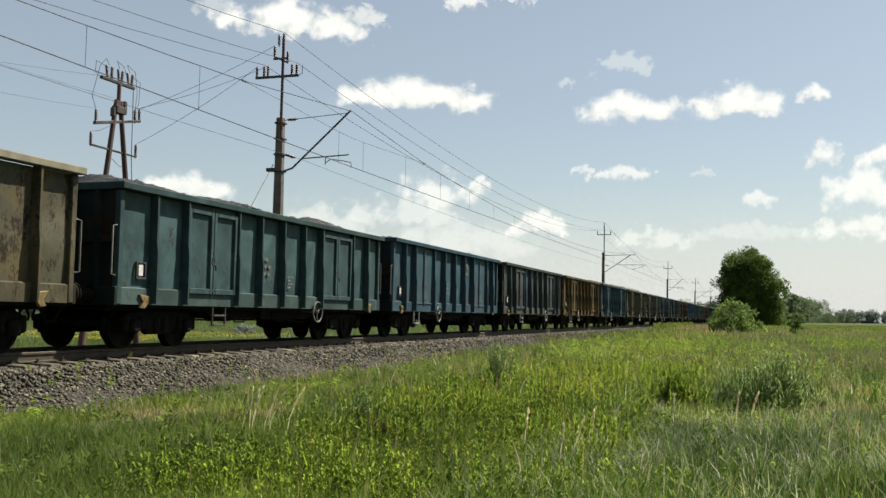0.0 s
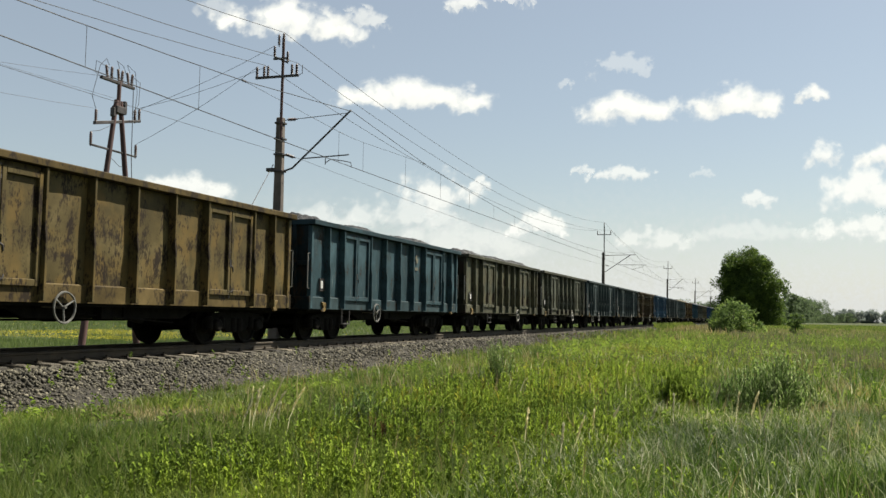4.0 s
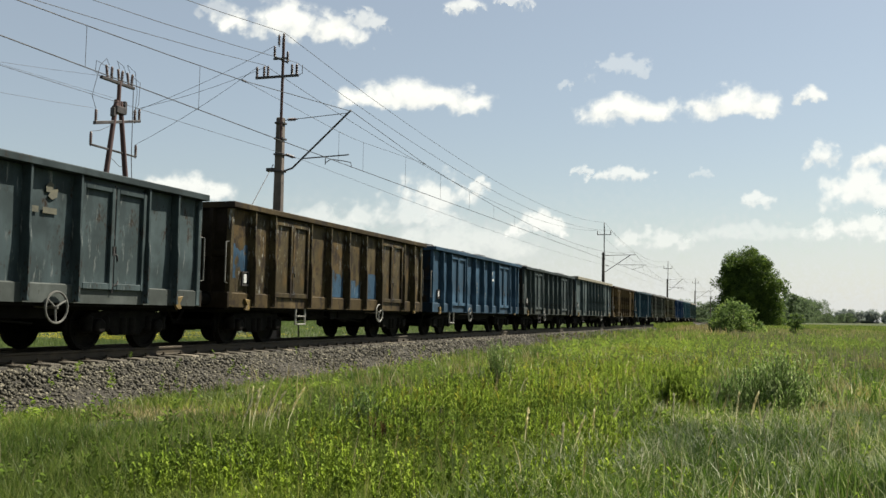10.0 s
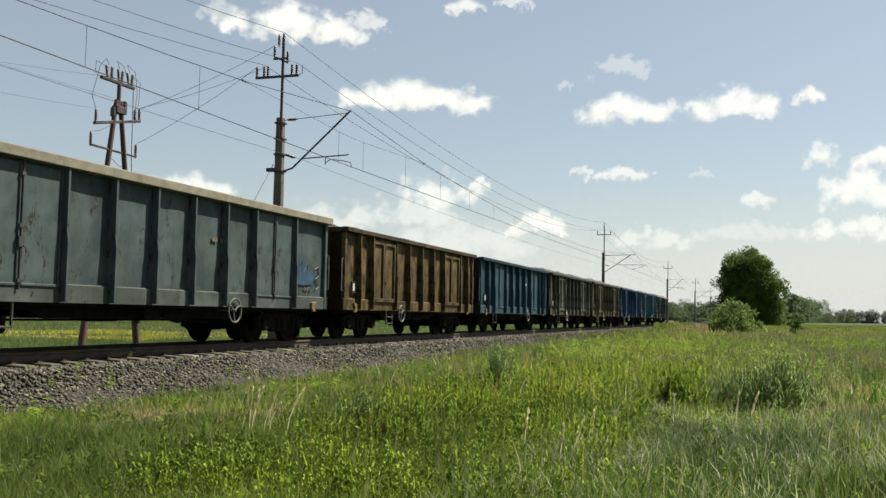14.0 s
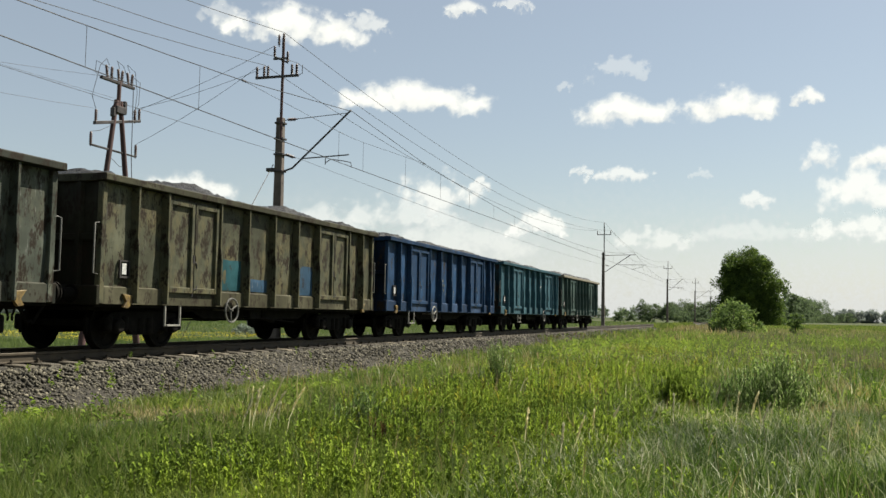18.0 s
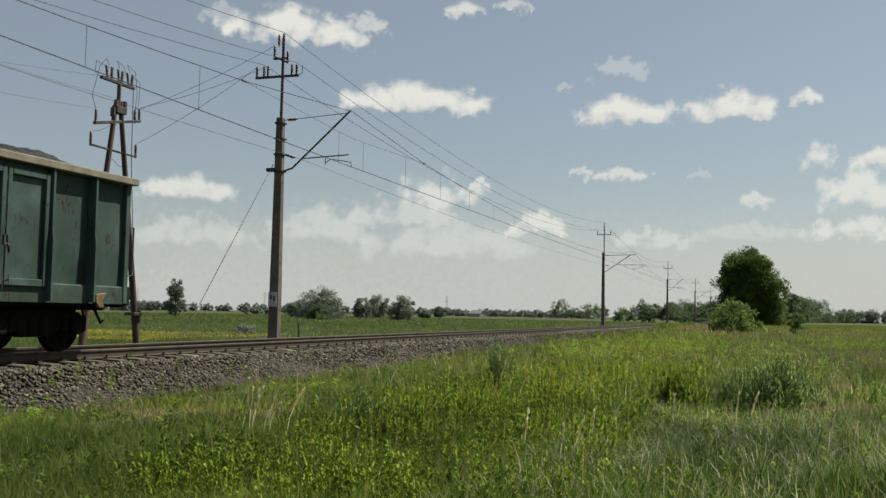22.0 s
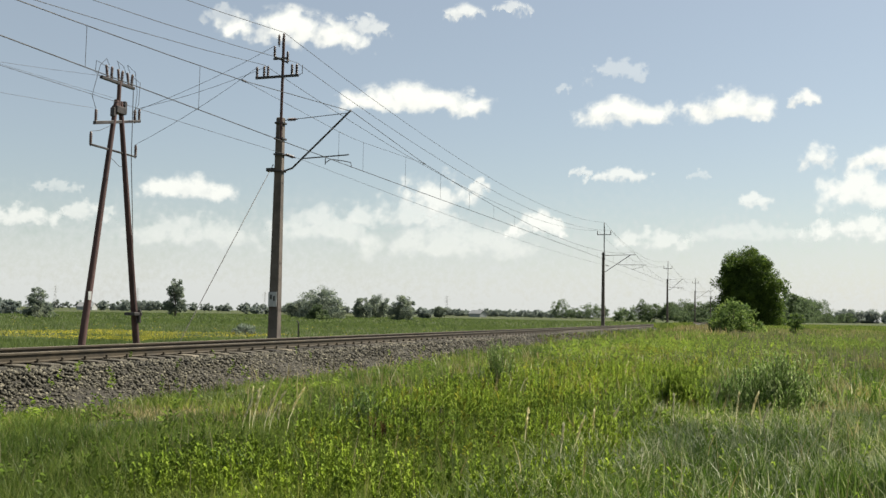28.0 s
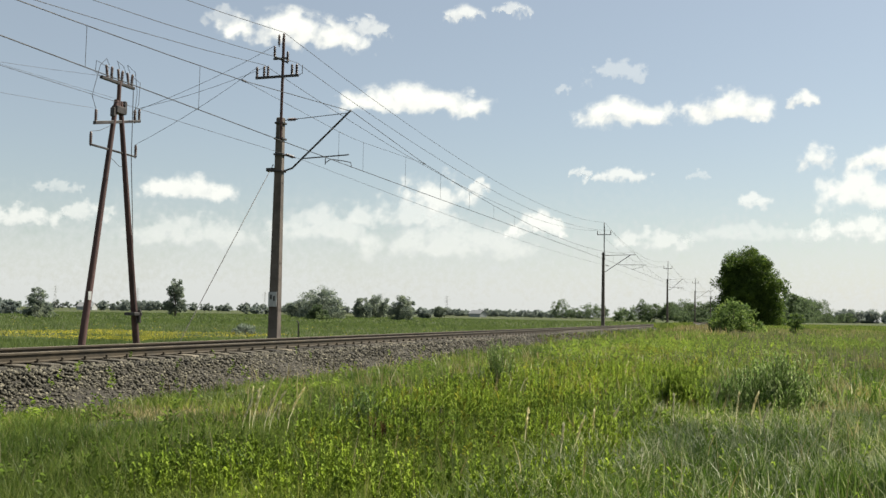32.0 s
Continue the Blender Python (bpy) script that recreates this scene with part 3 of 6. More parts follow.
    for face, y in ((1, -half + 0.72), (-1, half - 0.72)):
        holder = Build()
        for y0, y1, z0, z1 in ((-0.15, 0.15, 1.38, 1.42), (-0.15, 0.15, 1.69, 1.72), (-0.15, -0.12, 1.42, 1.69), (0.12, 0.15, 1.42, 1.69)):
            lo, hi = sorted((face * 1.39, face * 1.43))
            holder.box(lo, hi, y + y0, y + y1, z0, z1)
        items.append(("card_holder", holder.mesh("card_holder"), "dark", (0, 0, 0), "dark steel card frame"))
        lo, hi = sorted((face * 1.40, face * 1.42))
        items.append(("waybill_card", Build().box(lo, hi, y - 0.07, y + 0.06, 1.45, 1.66).mesh("waybill_card"), "card", (0, 0, 0), "white paper waybill"))
    for me in {item[1].name: item[1] for item in items}.values():
        for v in me.vertices:
            if v.co.z > 2.4:
                v.co.z += tall
    return items


LEAF = 0.925
SHORT = wagon_shape(6.40, [-5.44, -4.46, -2.48, -1.25, 0.0, 1.25, 2.48, 4.46, 5.44], [(-3.47, LEAF), (3.47, LEAF)], 0.3)
PLAIN = wagon_shape(6.40, [-5.44, -4.46, -2.48, -1.25, 0.0, 1.25, 2.48, 4.46, 5.44], [(-3.47, LEAF), (3.47, LEAF)], 0.3, False)
TIGHT = wagon_shape(6.40, [-5.34, -4.25, -2.20, -1.14, 0.0, 1.14, 2.20, 4.25, 5.34], [(-3.225, 0.96), (3.225, 0.96)], 0.3)
SQUAT = wagon_shape(6.40, [-5.34, -4.25, -2.20, -1.14, 0.0, 1.14, 2.20, 4.25, 5.34], [(-3.225, 0.96), (3.225, 0.96)], 0.3, True, 0.0)
LONG = wagon_shape(7.25, [-5.30, -3.26, -1.96, -0.66, 0.66, 1.96, 3.26, 5.30], [(-4.28, 0.95), (4.28, 0.95)], 1.0, False, 0.21)
HANDWHEEL = handwheel_mesh()


def step_mesh(rungs):
    """A bent flat-bar stirrup below the sill, with so many rungs."""
    st = Build()
    for dy in (-0.26, 0.26):
        st.box(-0.02, 0.02, dy - 0.02, dy + 0.02, 0.45, 0.92)
    for k in range(rungs):
        st.box(-0.05, 0.05, -0.24, 0.24, 0.452 + k * 0.21, 0.488 + k * 0.21)
    return st.mesh("foot_step", 0.005)


STIRRUP, LADDER = step_mesh(1), step_mesh(2)
WHEELSET, BOLSTER, FRAMES = wheelset_mesh(), bolster_mesh(), (side_frame_mesh(1), side_frame_mesh(-1))
NUMBERS = text_bars([(0.0, 0.08, 0.20, 0.14), (0.0, 0.08, 0.14, 0.22), (-0.02, 0.26, 0.16, 0.08), (0.02, 0.18), (0.02, 0.16)], 0.10, 0.04)
GRID = text_bars([(0.0, 0.16, 0.12), (0.0, 0.24), (0.0, 0.10, 0.18), (0.0, 0.2)], 0.05, 0.03)
WORDS = text_bars([(0.0, 0.26, 0.42)], 0.13, 0.05)
EMBLEM = Build().prism([(0.0, 0.16), (0.11, 0.26), (0.2, 0.2), (0.16, 0.12), (0.3, 0.14), (0.28, 0.0), (0.16, -0.06), (0.06, 0.0), (0.12, 0.07), (0.02, 0.06)], "x", 0, 0.004).mesh("emblem")
STAMP = text_bars([(0.0, 0.10, 0.22), (0.0, 0.10, 0.14, 0.16), (0.0, 0.26, 0.12), (0.02, 0.18), (0.02, 0.14)], 0.10, 0.04)


def coal_mesh(half, heap, seed, level):
    """The top of the load: overlapping heaps with a lumpy surface, down to the wagon's walls."""
    nx, ny = 36, int(half * 2 / 0.075)
    V = []
    for i in range(ny + 1):
        y = -half + 0.10 + (2 * half - 0.2) * i / ny
        for k in range(nx + 1):
            x = -1.31 + 2.62 * k / nx
            wave = 0.5 + 0.5 * math.sin(y * 1.45 + seed * 1.9 + 0.5 * math.sin(y * 0.6 + seed))
            across = max(0.0, 1 - (x / 1.45) ** 2)
            z = level + 0.06 + (0.05 + heap * 1.15) * (0.45 + 0.55 * wave) * across ** 0.75 * (heap > 0)
            z += 0.10 * noise.noise((x * 1.5, y * 1.5, seed)) * across + 0.06 * noise.noise((x * 5, y * 5, seed)) + 0.045 * noise.noise((x * 13, y * 13, seed))
            end = min(1.0, (half - 0.1 - abs(y)) / 0.7)
            z = level + (z - level) * (0.25 + 0.75 * end)
            V.append((x, y, z))
    idx = np.arange((ny + 1) * (nx + 1)).reshape(ny + 1, nx + 1)
    Q = np.stack([idx[:-1, :-1], idx[:-1, 1:], idx[1:, 1:], idx[1:, :-1]], -1).reshape(-1, 4)
    n = len(V)
    rim = list(idx[0, :]) + list(idx[1:, -1]) + list(idx[-1, -2::-1]) + list(idx[-2:0:-1, 0])
    V += [(V[i][0], V[i][1], 1.175) for i in rim]
    m = len(rim)
    S = [(rim[j], rim[(j + 1) % m], n + (j + 1) % m, n + j) for j in range(m)]
    low = [(n, n + 36, n + 36 + ny, n + 72 + ny)]
    return raw_mesh("coal_load", V, None, np.concatenate([Q, np.array(S), np.array(low)]))


BLUE_PATCH = wagon_paint("blue_repaint", (0.026, 0.056, 0.092), 0.35, 0.3, 31, (0.022, 0.016, 0.011), 0.4)
TEAL_PATCH = wagon_paint("teal_repaint", (0.016, 0.06, 0.07), 0.2, 0.3, 33)

# colour, rust, streaks, heap height, load level, rim, lettering, words for the label, own bays
WAGONS = [
    ((0.0648, 0.0584, 0.0367), 0.50, 0.5, 0.10, 2.90, "pale", "", "khaki-brown", {}),
    ((0.0330, 0.0610, 0.0620), 0.26, 0.5, 0.24, 3.02, "paint", "stamp", "faded green-teal", {}),
    ((0.0235, 0.0590, 0.0810), 0.22, 0.5, 0.26, 3.00, "paint", "cargo", "dull blue-teal", {}),
    ((0.0370, 0.0440, 0.0430), 0.38, 0.5, 0.14, 3.00, "paint", "stamp", "dark grey", {"bay3": BLUE_PATCH}),
    ((0.0880, 0.0620, 0.0230), 0.55, 0.5, 0.20, 3.02, "paint", "", "ochre-brown rusty", {}),
    ((0.0260, 0.0510, 0.0610), 0.36, 0.6, 0.30, 3.05, "paint", "emblem", "peeling teal", {}),
    ((0.0648, 0.0648, 0.0441), 0.45, 0.6, 0.34, 3.05, "paint", "", "khaki-grey", {}),
    ((0.0670, 0.0670, 0.0480), 0.42, 0.6, 0.14, 3.00, "paint", "", "olive-grey", {}),
    ((0.0430, 0.0570, 0.0590), 0.32, 0.6, 0.24, 3.04, "paint", "stamp", "streaked grey-teal", {}),
    ((0.0380, 0.0510, 0.0535), 0.30, 0.5, 0.16, 3.02, "paint", "cargo", "slate-grey", {}),
    ((0.0600, 0.0420, 0.0190), 0.60, 0.7, 0.14, 3.02, "paint", "", "rust-brown", {"bay0": "middle", "bay4": "lower", "bay5": "low", "bay6": "lower"}),
    ((0.0250, 0.0560, 0.0920), 0.22, 0.4, 0.27, 3.05, "paint", "full", "clean dull-blue", {}),
    ((0.0360, 0.0460, 0.0470), 0.32, 0.5, 0.27, 3.04, "paint", "stamp", "dark slate-grey", {}),
    ((0.0430, 0.0580, 0.0600), 0.32, 0.5, 0.0, 2.70, "pale", "emblem", "long light-grey", {}),
    ((0.0820, 0.0530, 0.0200), 0.58, 0.6, 0.26, 3.02, "rust", "", "rusty brown", {}),
    ((0.0210, 0.0520, 0.0720), 0.28, 0.4, 0.22, 3.04, "paint", "full", "pale-blue", {}),
    ((0.0562, 0.0600, 0.0465), 0.58, 0.8, 0.36, 3.04, "paint", "", "grey-khaki streaked", {}),
    ((0.0626, 0.0600, 0.0375), 0.55, 0.8, 0.36, 3.05, "paint", "", "khaki", {"bay3": "teal", "bay4": "scrap", "bay6": "lower"}),
    ((0.0125, 0.0370, 0.0860), 0.36, 0.8, 0.32, 3.05, "paint", "stamp", "strong blue", {}),
    ((0.0300, 0.0820, 0.1060), 0.20, 0.4, 0.32, 3.05, "paint", "full", "fresh blue-teal", {}),
    ((0.0390, 0.0640, 0.0560), 0.28, 0.5, 0.34, 3.05, "pale", "stamp", "dark green-grey", {}),
]
PEEL = {1: 0.15, 2: 0.1, 5: 0.3, 7: 0.6, 8: 0.7, 9: 0.3, 10: 0.95, 14: 0.15, 16: 0.3, 17: 0.15, 18: 0.35}
STAIN = {0: (0.10, 0.075, 0.035), 1: (0.05, 0.09, 0.095), 2: (0.06, 0.06, 0.055), 4: (0.13, 0.085, 0.028), 6: (0.092, 0.078, 0.042), 7: (0.085, 0.085, 0.055), 9: (0.055, 0.075, 0.08),
         10: (0.09, 0.055, 0.02), 12: (0.055, 0.066, 0.066), 13: (0.070, 0.085, 0.082), 14: (0.12, 0.075, 0.028), 16: (0.10, 0.10, 0.07), 17: (0.13, 0.11, 0.055), 18: (0.02, 0.06, 0.13), 20: (0.05, 0.075, 0.066)}
GRIMY = surface("coal_grime", (0.008, 0.007, 0.006), (0.04, 0.034, 0.028), 5, 0.9, 0, 0.3, 30, 0.005)
RUSTY = wagon_paint("rusty_steel", (0.055, 0.038, 0.024), 0.6, 0.3, 41)
wagons, loads, wheelsets, offsets = [], [], [], []
ahead = 0.0
for number in range(len(WAGONS) - 1, -1, -1):
    col, rust, streak, heap, level, rim, letters, words, bays = WAGONS[number]
    long_one = words.startswith("long")
    half = 7.25 if long_one else 6.40
    paint = wagon_paint("wagon_paint", tuple(c * 0.88 + sum(col) * 0.04 for c in (col[0] * 0.93, col[1], col[2])), rust, streak, number + 1.0, (0.022, 0.016, 0.011), PEEL.get(number, 0.0), STAIN.get(number))
    # the rim takes the wagon colour at 0.7
    top_paint = wagon_paint("darker_rim_paint", [c * 0.7 for c in col], rust, streak, number + 2.0)
    mats = {"paint": paint, "panel": paint, "door": paint, "sill": wagon_paint("dusty_sill_paint", [c * 0.8 + d * (2.2 if number in (3, 9, 12, 13, 14) else 1.0) for c, d in zip(col, (0.009, 0.0072, 0.0045))], rust, streak, number + 3.0), "dark": DARK_STEEL, "gear": RUNNING_GEAR, "pale": PALE_STEEL, "hook": YELLOW,
            # wagon colour at 0.26: shade of the end walls painted in
            "soot": wagon_paint("shaded_end_paint", [c * 0.26 for c in col], 0.6, 0.3, number + 0.5), "card": WHITE, "grab": SHADED_STEEL, "grimy": GRIMY, "rim": {"paint": top_paint, "pale": PALE_RIM, "rust": RUSTY}[rim]}
    wagon = new("coal_wagon")
    tagged(wagon, "%s open bogie wagon, weathered steel, on the rails" % words, "freight wagon", "wagons of the coal train")
    for name, me, key, place, label in (LONG if long_one else PLAIN if number in (2, 15) else TIGHT if number in (6, 20) else SQUAT if number == 1 else SHORT):
        use = mats.get(key, paint)
        own = bays.get(key)
        if own is not None and not isinstance(own, str):
            use = own
        ob = part(name, me, use, wagon, label)
        ob.location = place
        if isinstance(own, str):
            y0 = min(v.co.y for v in me.vertices) + 0.1
            y1 = max(v.co.y for v in me.vertices) - 0.1
            low, top = {"lower": (1.23, 2.0), "low": (1.23, 1.75), "middle": (1.55, 2.35), "scrap": (1.25, 1.55), "teal": (1.25, 1.95)}[own]
            sheet = dented_panel(y0, y1, low, top, 1.368, number + y0, 1)
            part("repainted_patch", sheet, TEAL_PATCH if own == "teal" else BLUE_PATCH, wagon, "repainted %s patch" % ("teal" if own == "teal" else "blue"))
    if long_one:
        blob = Build().prism([(5.36, 1.62), (5.55, 1.52), (6.05, 1.50), (6.5, 1.55), (6.62, 1.75), (6.4, 1.86), (6.15, 1.95), (5.95, 2.18), (5.8, 2.0), (5.6, 2.24), (5.45, 2.1)], "x", 1.396, 1.40)
        part("sprayed_patch", blob.mesh("sprayed_patch"), BLUE_PATCH, wagon, "blue sprayed paint patch")
        for line in ([(6.62, 1.95), (6.85, 2.02), (6.9, 1.8), (6.66, 1.68), (6.88, 1.5), (6.7, 1.4)], [(6.02, 1.44), (6.2, 1.36), (6.3, 1.46), (6.45, 1.36)], [(5.95, 1.86), (6.2, 2.1), (6.25, 1.8)]):
            tag = part("sprayed_line", Build().rings([(1.392, y, z) for y, z in line], 0.014, 5).mesh("sprayed_line"), DULL_WHITE, wagon, "pale sprayed scrawl")
            tag["kind"] = "stuff"
    turned = number in (2, 4, 5, 8, 11, 12, 14, 16, 17, 18, 20)
    fit = PALE_STEEL if number in (2, 3, 4, 8, 10, 11, 17, 18, 19) else DARK_STEEL
    for s in (1, -1):
        ring = part("handwheel", HANDWHEEL, PALE_STEEL if number in (3, 6, 7, 10, 16, 18) else SHADED_STEEL, wagon, "round brake handwheel")
        ring.location = (s * 1.50, s * (-1.9 if turned else 2.4 if number in (3, 10, 13, 19) else 2.0), 0.80)
        low = number in (3, 7, 10, 12, 14, 19, 20, 1, 6)
        step = part("foot_step", LADDER if low else STIRRUP, fit, wagon, "bent flat-bar foot step")
        step.location = (s * 1.40, s * (-2.8 if low else -4.05) * half / 6.4, 0)
    marks = {"full": [(NUMBERS, DULL_WHITE, -1.05, 2.15), (GRID, DULL_WHITE, 0.42, 1.75), (WORDS, WHITE, 1.36, 2.42), (EMBLEM, WHITE, 1.5, 2.58), (GRID, DULL_WHITE, 5.7, 1.95)],
             "cargo": [(NUMBERS, DULL_WHITE, -1.05, 2.0), (WORDS, DULL_YELLOW, 1.36, 2.5), (EMBLEM, DULL_YELLOW, 1.72, 2.7), (GRID, DULL_WHITE, 0.42, 1.75)],
             "stamp": [(STAMP, DULL_YELLOW, -0.95, 2.1), (GRID, DULL_WHITE, 0.42, 1.7)],
             "emblem": [(EMBLEM, DULL_YELLOW, 1.72, 2.6), (WORDS, DULL_YELLOW, 1.36, 2.42)], "": []}[letters]
    for me, mat, y, z in marks:
        m = part("lettering", me, mat, wagon, "faded painted markings")
        m["kind"] = "stuff"
        m.location = (1.402, y + (0.15 if long_one else 0), z)
    for s in (-1, 1):
        bogie = part("bogie", BOLSTER, RUNNING_GEAR, wagon, "greasy two-axle bogie, underbody shade put into its black")
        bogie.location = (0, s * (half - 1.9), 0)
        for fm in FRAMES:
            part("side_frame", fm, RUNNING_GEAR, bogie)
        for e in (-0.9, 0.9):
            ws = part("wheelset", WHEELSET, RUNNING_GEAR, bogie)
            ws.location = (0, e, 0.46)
            wheelsets.append(ws)
    coal = part("coal_load", coal_mesh(half, heap, number * 1.7, level + 0.08), COAL)
    tagged(coal, "heaped black coal filling an open wagon" if heap else "low level load of black coal in a wagon", "coal", "loads of the coal train", "stuff")
    wagons.append(wagon)
    loads.append(coal)
    offsets.append(half - ahead)
    nxt = 15.74 if number >= 1 and WAGONS[number - 1][7].startswith("long") else 14.04
    ahead += nxt

# ---- overhead line masts and wires ----
MAST_X = TRACK_X - 2.9
MASTS = [-40.0, 29.1, 98.9, 167.6, 236.0, 304.5, 373.0, 442.0]


def insulator_mesh(height=0.36, radius=0.055, sheds=6):
    prof = [(-0.06, 0.018), (0.0, 0.02)]
    for k in range(sheds):
        z = height * k / sheds
        prof += [(z + 0.004, radius * 0.62), (z + height / sheds * 0.35, radius * (1.0 if k < sheds - 1 else 0.85)), (z + height / sheds * 0.8, radius * 0.6)]
    prof += [(height, radius * 0.5), (height + 0.015, 0.012)]
    return Build().lathe(prof, (0, 0, 0), "z", 12).mesh("insulator", 0, True)


INSULATOR = insulator_mesh()
STRAIN = Build().lathe([(-0.2, 0.02), (-0.16, 0.03), (-0.15, 0.06), (-0.11, 0.03), (-0.09, 0.06), (-0.05, 0.03), (-0.03, 0.06), (0.01, 0.03), (0.03, 0.06), (0.07, 0.03), (0.09, 0.06), (0.13, 0.03), (0.2, 0.02)], (0, 0, 0), "x", 10).mesh("strain_insulator", 0, True)


def mast(y, first, raised):
    thing = new("line_mast")
    thing.location = (MAST_X, y, 0)
    tagged(thing, "tapered brown concrete overhead-line mast with steel bracket" if first else "dark concrete overhead-line mast with steel bracket", "line mast", "overhead line masts")
    bot, top = (0.19, 0.165), (0.125, 0.11)
    v = [(sx * bot[0], sy * bot[1], -1.35) for sx, sy in ((-1, -1), (1, -1), (1, 1), (-1, 1))] + [(sx * top[0], sy * top[1], 7.5) for sx, sy in ((-1, -1), (1, -1), (1, 1), (-1, 1))]
    f = [(0, 1, 5, 4), (1, 2, 6, 5), (2, 3, 7, 6), (3, 0, 4, 7), (3, 2, 1, 0), (4, 5, 6, 7)]
    part("concrete_post", Build().add(v, f).mesh("concrete_post", 0.025), MAST_CONCRETE, thing)
    part("top_pole", Build().rings([(0.10, -0.16, 6.7), (0.11, -0.16, 10.25)], 0.052, 10).mesh("top_pole", 0, True), CREOSOTE if first else DARK_STEEL, thing, "thin rusty steel pole")
    for z in (6.85, 7.32) if not first else (5.62, 6.2, 6.75, 7.3):
        w = 0.125 + (7.5 - z) * 0.0075 + 0.02
        band = Build().box(-w, w + 0.03, -w - 0.03, w, z - 0.03, z + 0.03)
        part("clamp_band", band.mesh("clamp_band", 0.006), DARK_STEEL, thing)
    if raised:
        tube = Build().rings([(0.16, 0, 5.62), (0.5, 0, 5.72), (0.95, 0, 6.12), (2.66, 0, 7.63)], 0.034, 8)
        stay = Build().rings([(0.15, 0, 7.40), (2.58, 0, 7.54)], 0.012, 6)
        ins_at = (0.45, 0, 7.42)
    else:
        tube = Build().rings([(0.16, 0, 5.45), (2.75, 0, 7.2)], 0.034, 8)
        stay = Build().rings([(0.13, 0, 7.18), (3.35, 0, 7.25)], 0.028, 6)
        ins_at = (0.5, 0, 7.19)
    part("bracket_tube", tube.mesh("bracket_tube", 0, True), DARK_STEEL, thing)
    part("bracket_stay", stay.mesh("bracket_stay", 0, True), DARK_STEEL, thing)
    s = part("strain_insulator", STRAIN, PORCELAIN, thing)
    s.location = ins_at
    s = part("strain_insulator", STRAIN, PORCELAIN, thing)
    s.location, s.rotation_euler = (0.42, 0, 6.14), (0, 0.35, 0)
    reg = Build()
    if raised:
        reg.rings([(0.9, 0, 6.04), (2.62, 0, 6.11)], 0.022, 8)
        reg.rings([(1.75, 0, 6.06), (1.75, 0, 5.8)], 0.016, 6)
        reg.rings([(1.75, 0, 5.86), (1.95, 0, 5.98), (2.45, 0, 5.9), (2.7, 0, 5.84), (2.72, 0, 5.7)], 0.014, 6)
    else:
        reg.rings([(1.5, 0, 6.22), (4.4, 0, 6.2)], 0.022, 8)
        reg.rings([(4.0, 0, 6.2), (4.0, 0, 5.9)], 0.016, 6)
        reg.rings([(4.0, 0, 6.0), (3.4, 0, 5.86), (2.9, 0, 5.7)], 0.014, 6)
    part("registration_arm", reg.mesh("registration_arm", 0, True), DARK_STEEL, thing)
    arms, ins = Build(), []
    if first:
        arms.box(-0.92, 0.74, -0.24, -0.17, 8.86, 8.94)
        arms.box(-0.24, 0.30, -0.24, -0.17, 9.50, 9.56)
        arms.rings([(-0.22, -0.2, 9.62), (0.32, -0.2, 9.36)], 0.03, 6)
        arms.rings([(0.74, -0.2, 8.9), (0.88, -0.2, 8.96), (0.88, -0.2, 9.25)], 0.014, 6)
        ins = [(-0.88, 8.94), (-0.60, 8.94), (-0.45, 8.94), (0.48, 8.94), (0.66, 8.94), (-0.21, 9.62), (0.30, 9.40), (-0.05, 10.02), (0.13, 10.05)]
        part("sign_plate", Build().box(-0.16, 0.16, -0.205, -0.185, 0.95, 1.45).mesh("sign_plate", 0.004), SIGN_WHITE, thing, "small pale enamel sign plate")
        part("sign_mark", Build().box(-0.09, -0.02, -0.209, -0.206, 1.2, 1.36).box(0.03, 0.09, -0.209, -0.206, 1.14, 1.32).mesh("sign_mark"), DARK_STEEL, thing)
        box = Build().box(-0.46, -0.14, -0.12, 0.1, 5.62, 5.74).mesh("bracket_box", 0.015)
        part("bracket_box", box, DARK_STEEL, thing, "small dark steel box")
    else:
        arms.box(-0.62, 0.80, -0.2, -0.13, 9.3, 9.38)
        ins = [(-0.6, 9.38), (0.78, 9.38), (0.10, 10.22)]
    part("cross_arm", arms.mesh("cross_arm", 0.008), DARK_STEEL, thing)
    for x, z in ins:
        i = part("insulator", INSULATOR, PORCELAIN, thing)
        i.location = (x, -0.19, z)
    return thing


for k, y in enumerate(MASTS):
    mast(y, k == 1, k % 2 == 1)


def hung(a, b, sag, n=16, power=2.0):
    """Points of a wire from a to b that sags by so much in the middle."""
    a, b = Vector(a), Vector(b)
    return [a.lerp(b, i / n) - Vector((0, 0, sag * (1 - abs(2 * i / n - 1) ** power))) for i in range(n + 1)]


catenary = new("overhead_wires")
tagged(catenary, "thin dark overhead contact and carrier wires above the track", "overhead wire")
STITCH, MIDSPAN = 7.1, 6.03


def carrier_z(d, span):
    """Height of the carrier wire at d metres from the nearer mast: straight to the stitch clamp, then a sag."""
    if d < STITCH:
        return 7.58 + (6.92 - 7.58) * d / STITCH
    return MIDSPAN + (6.92 - MIDSPAN) * ((span / 2 - d) / (span / 2 - STITCH)) ** 2


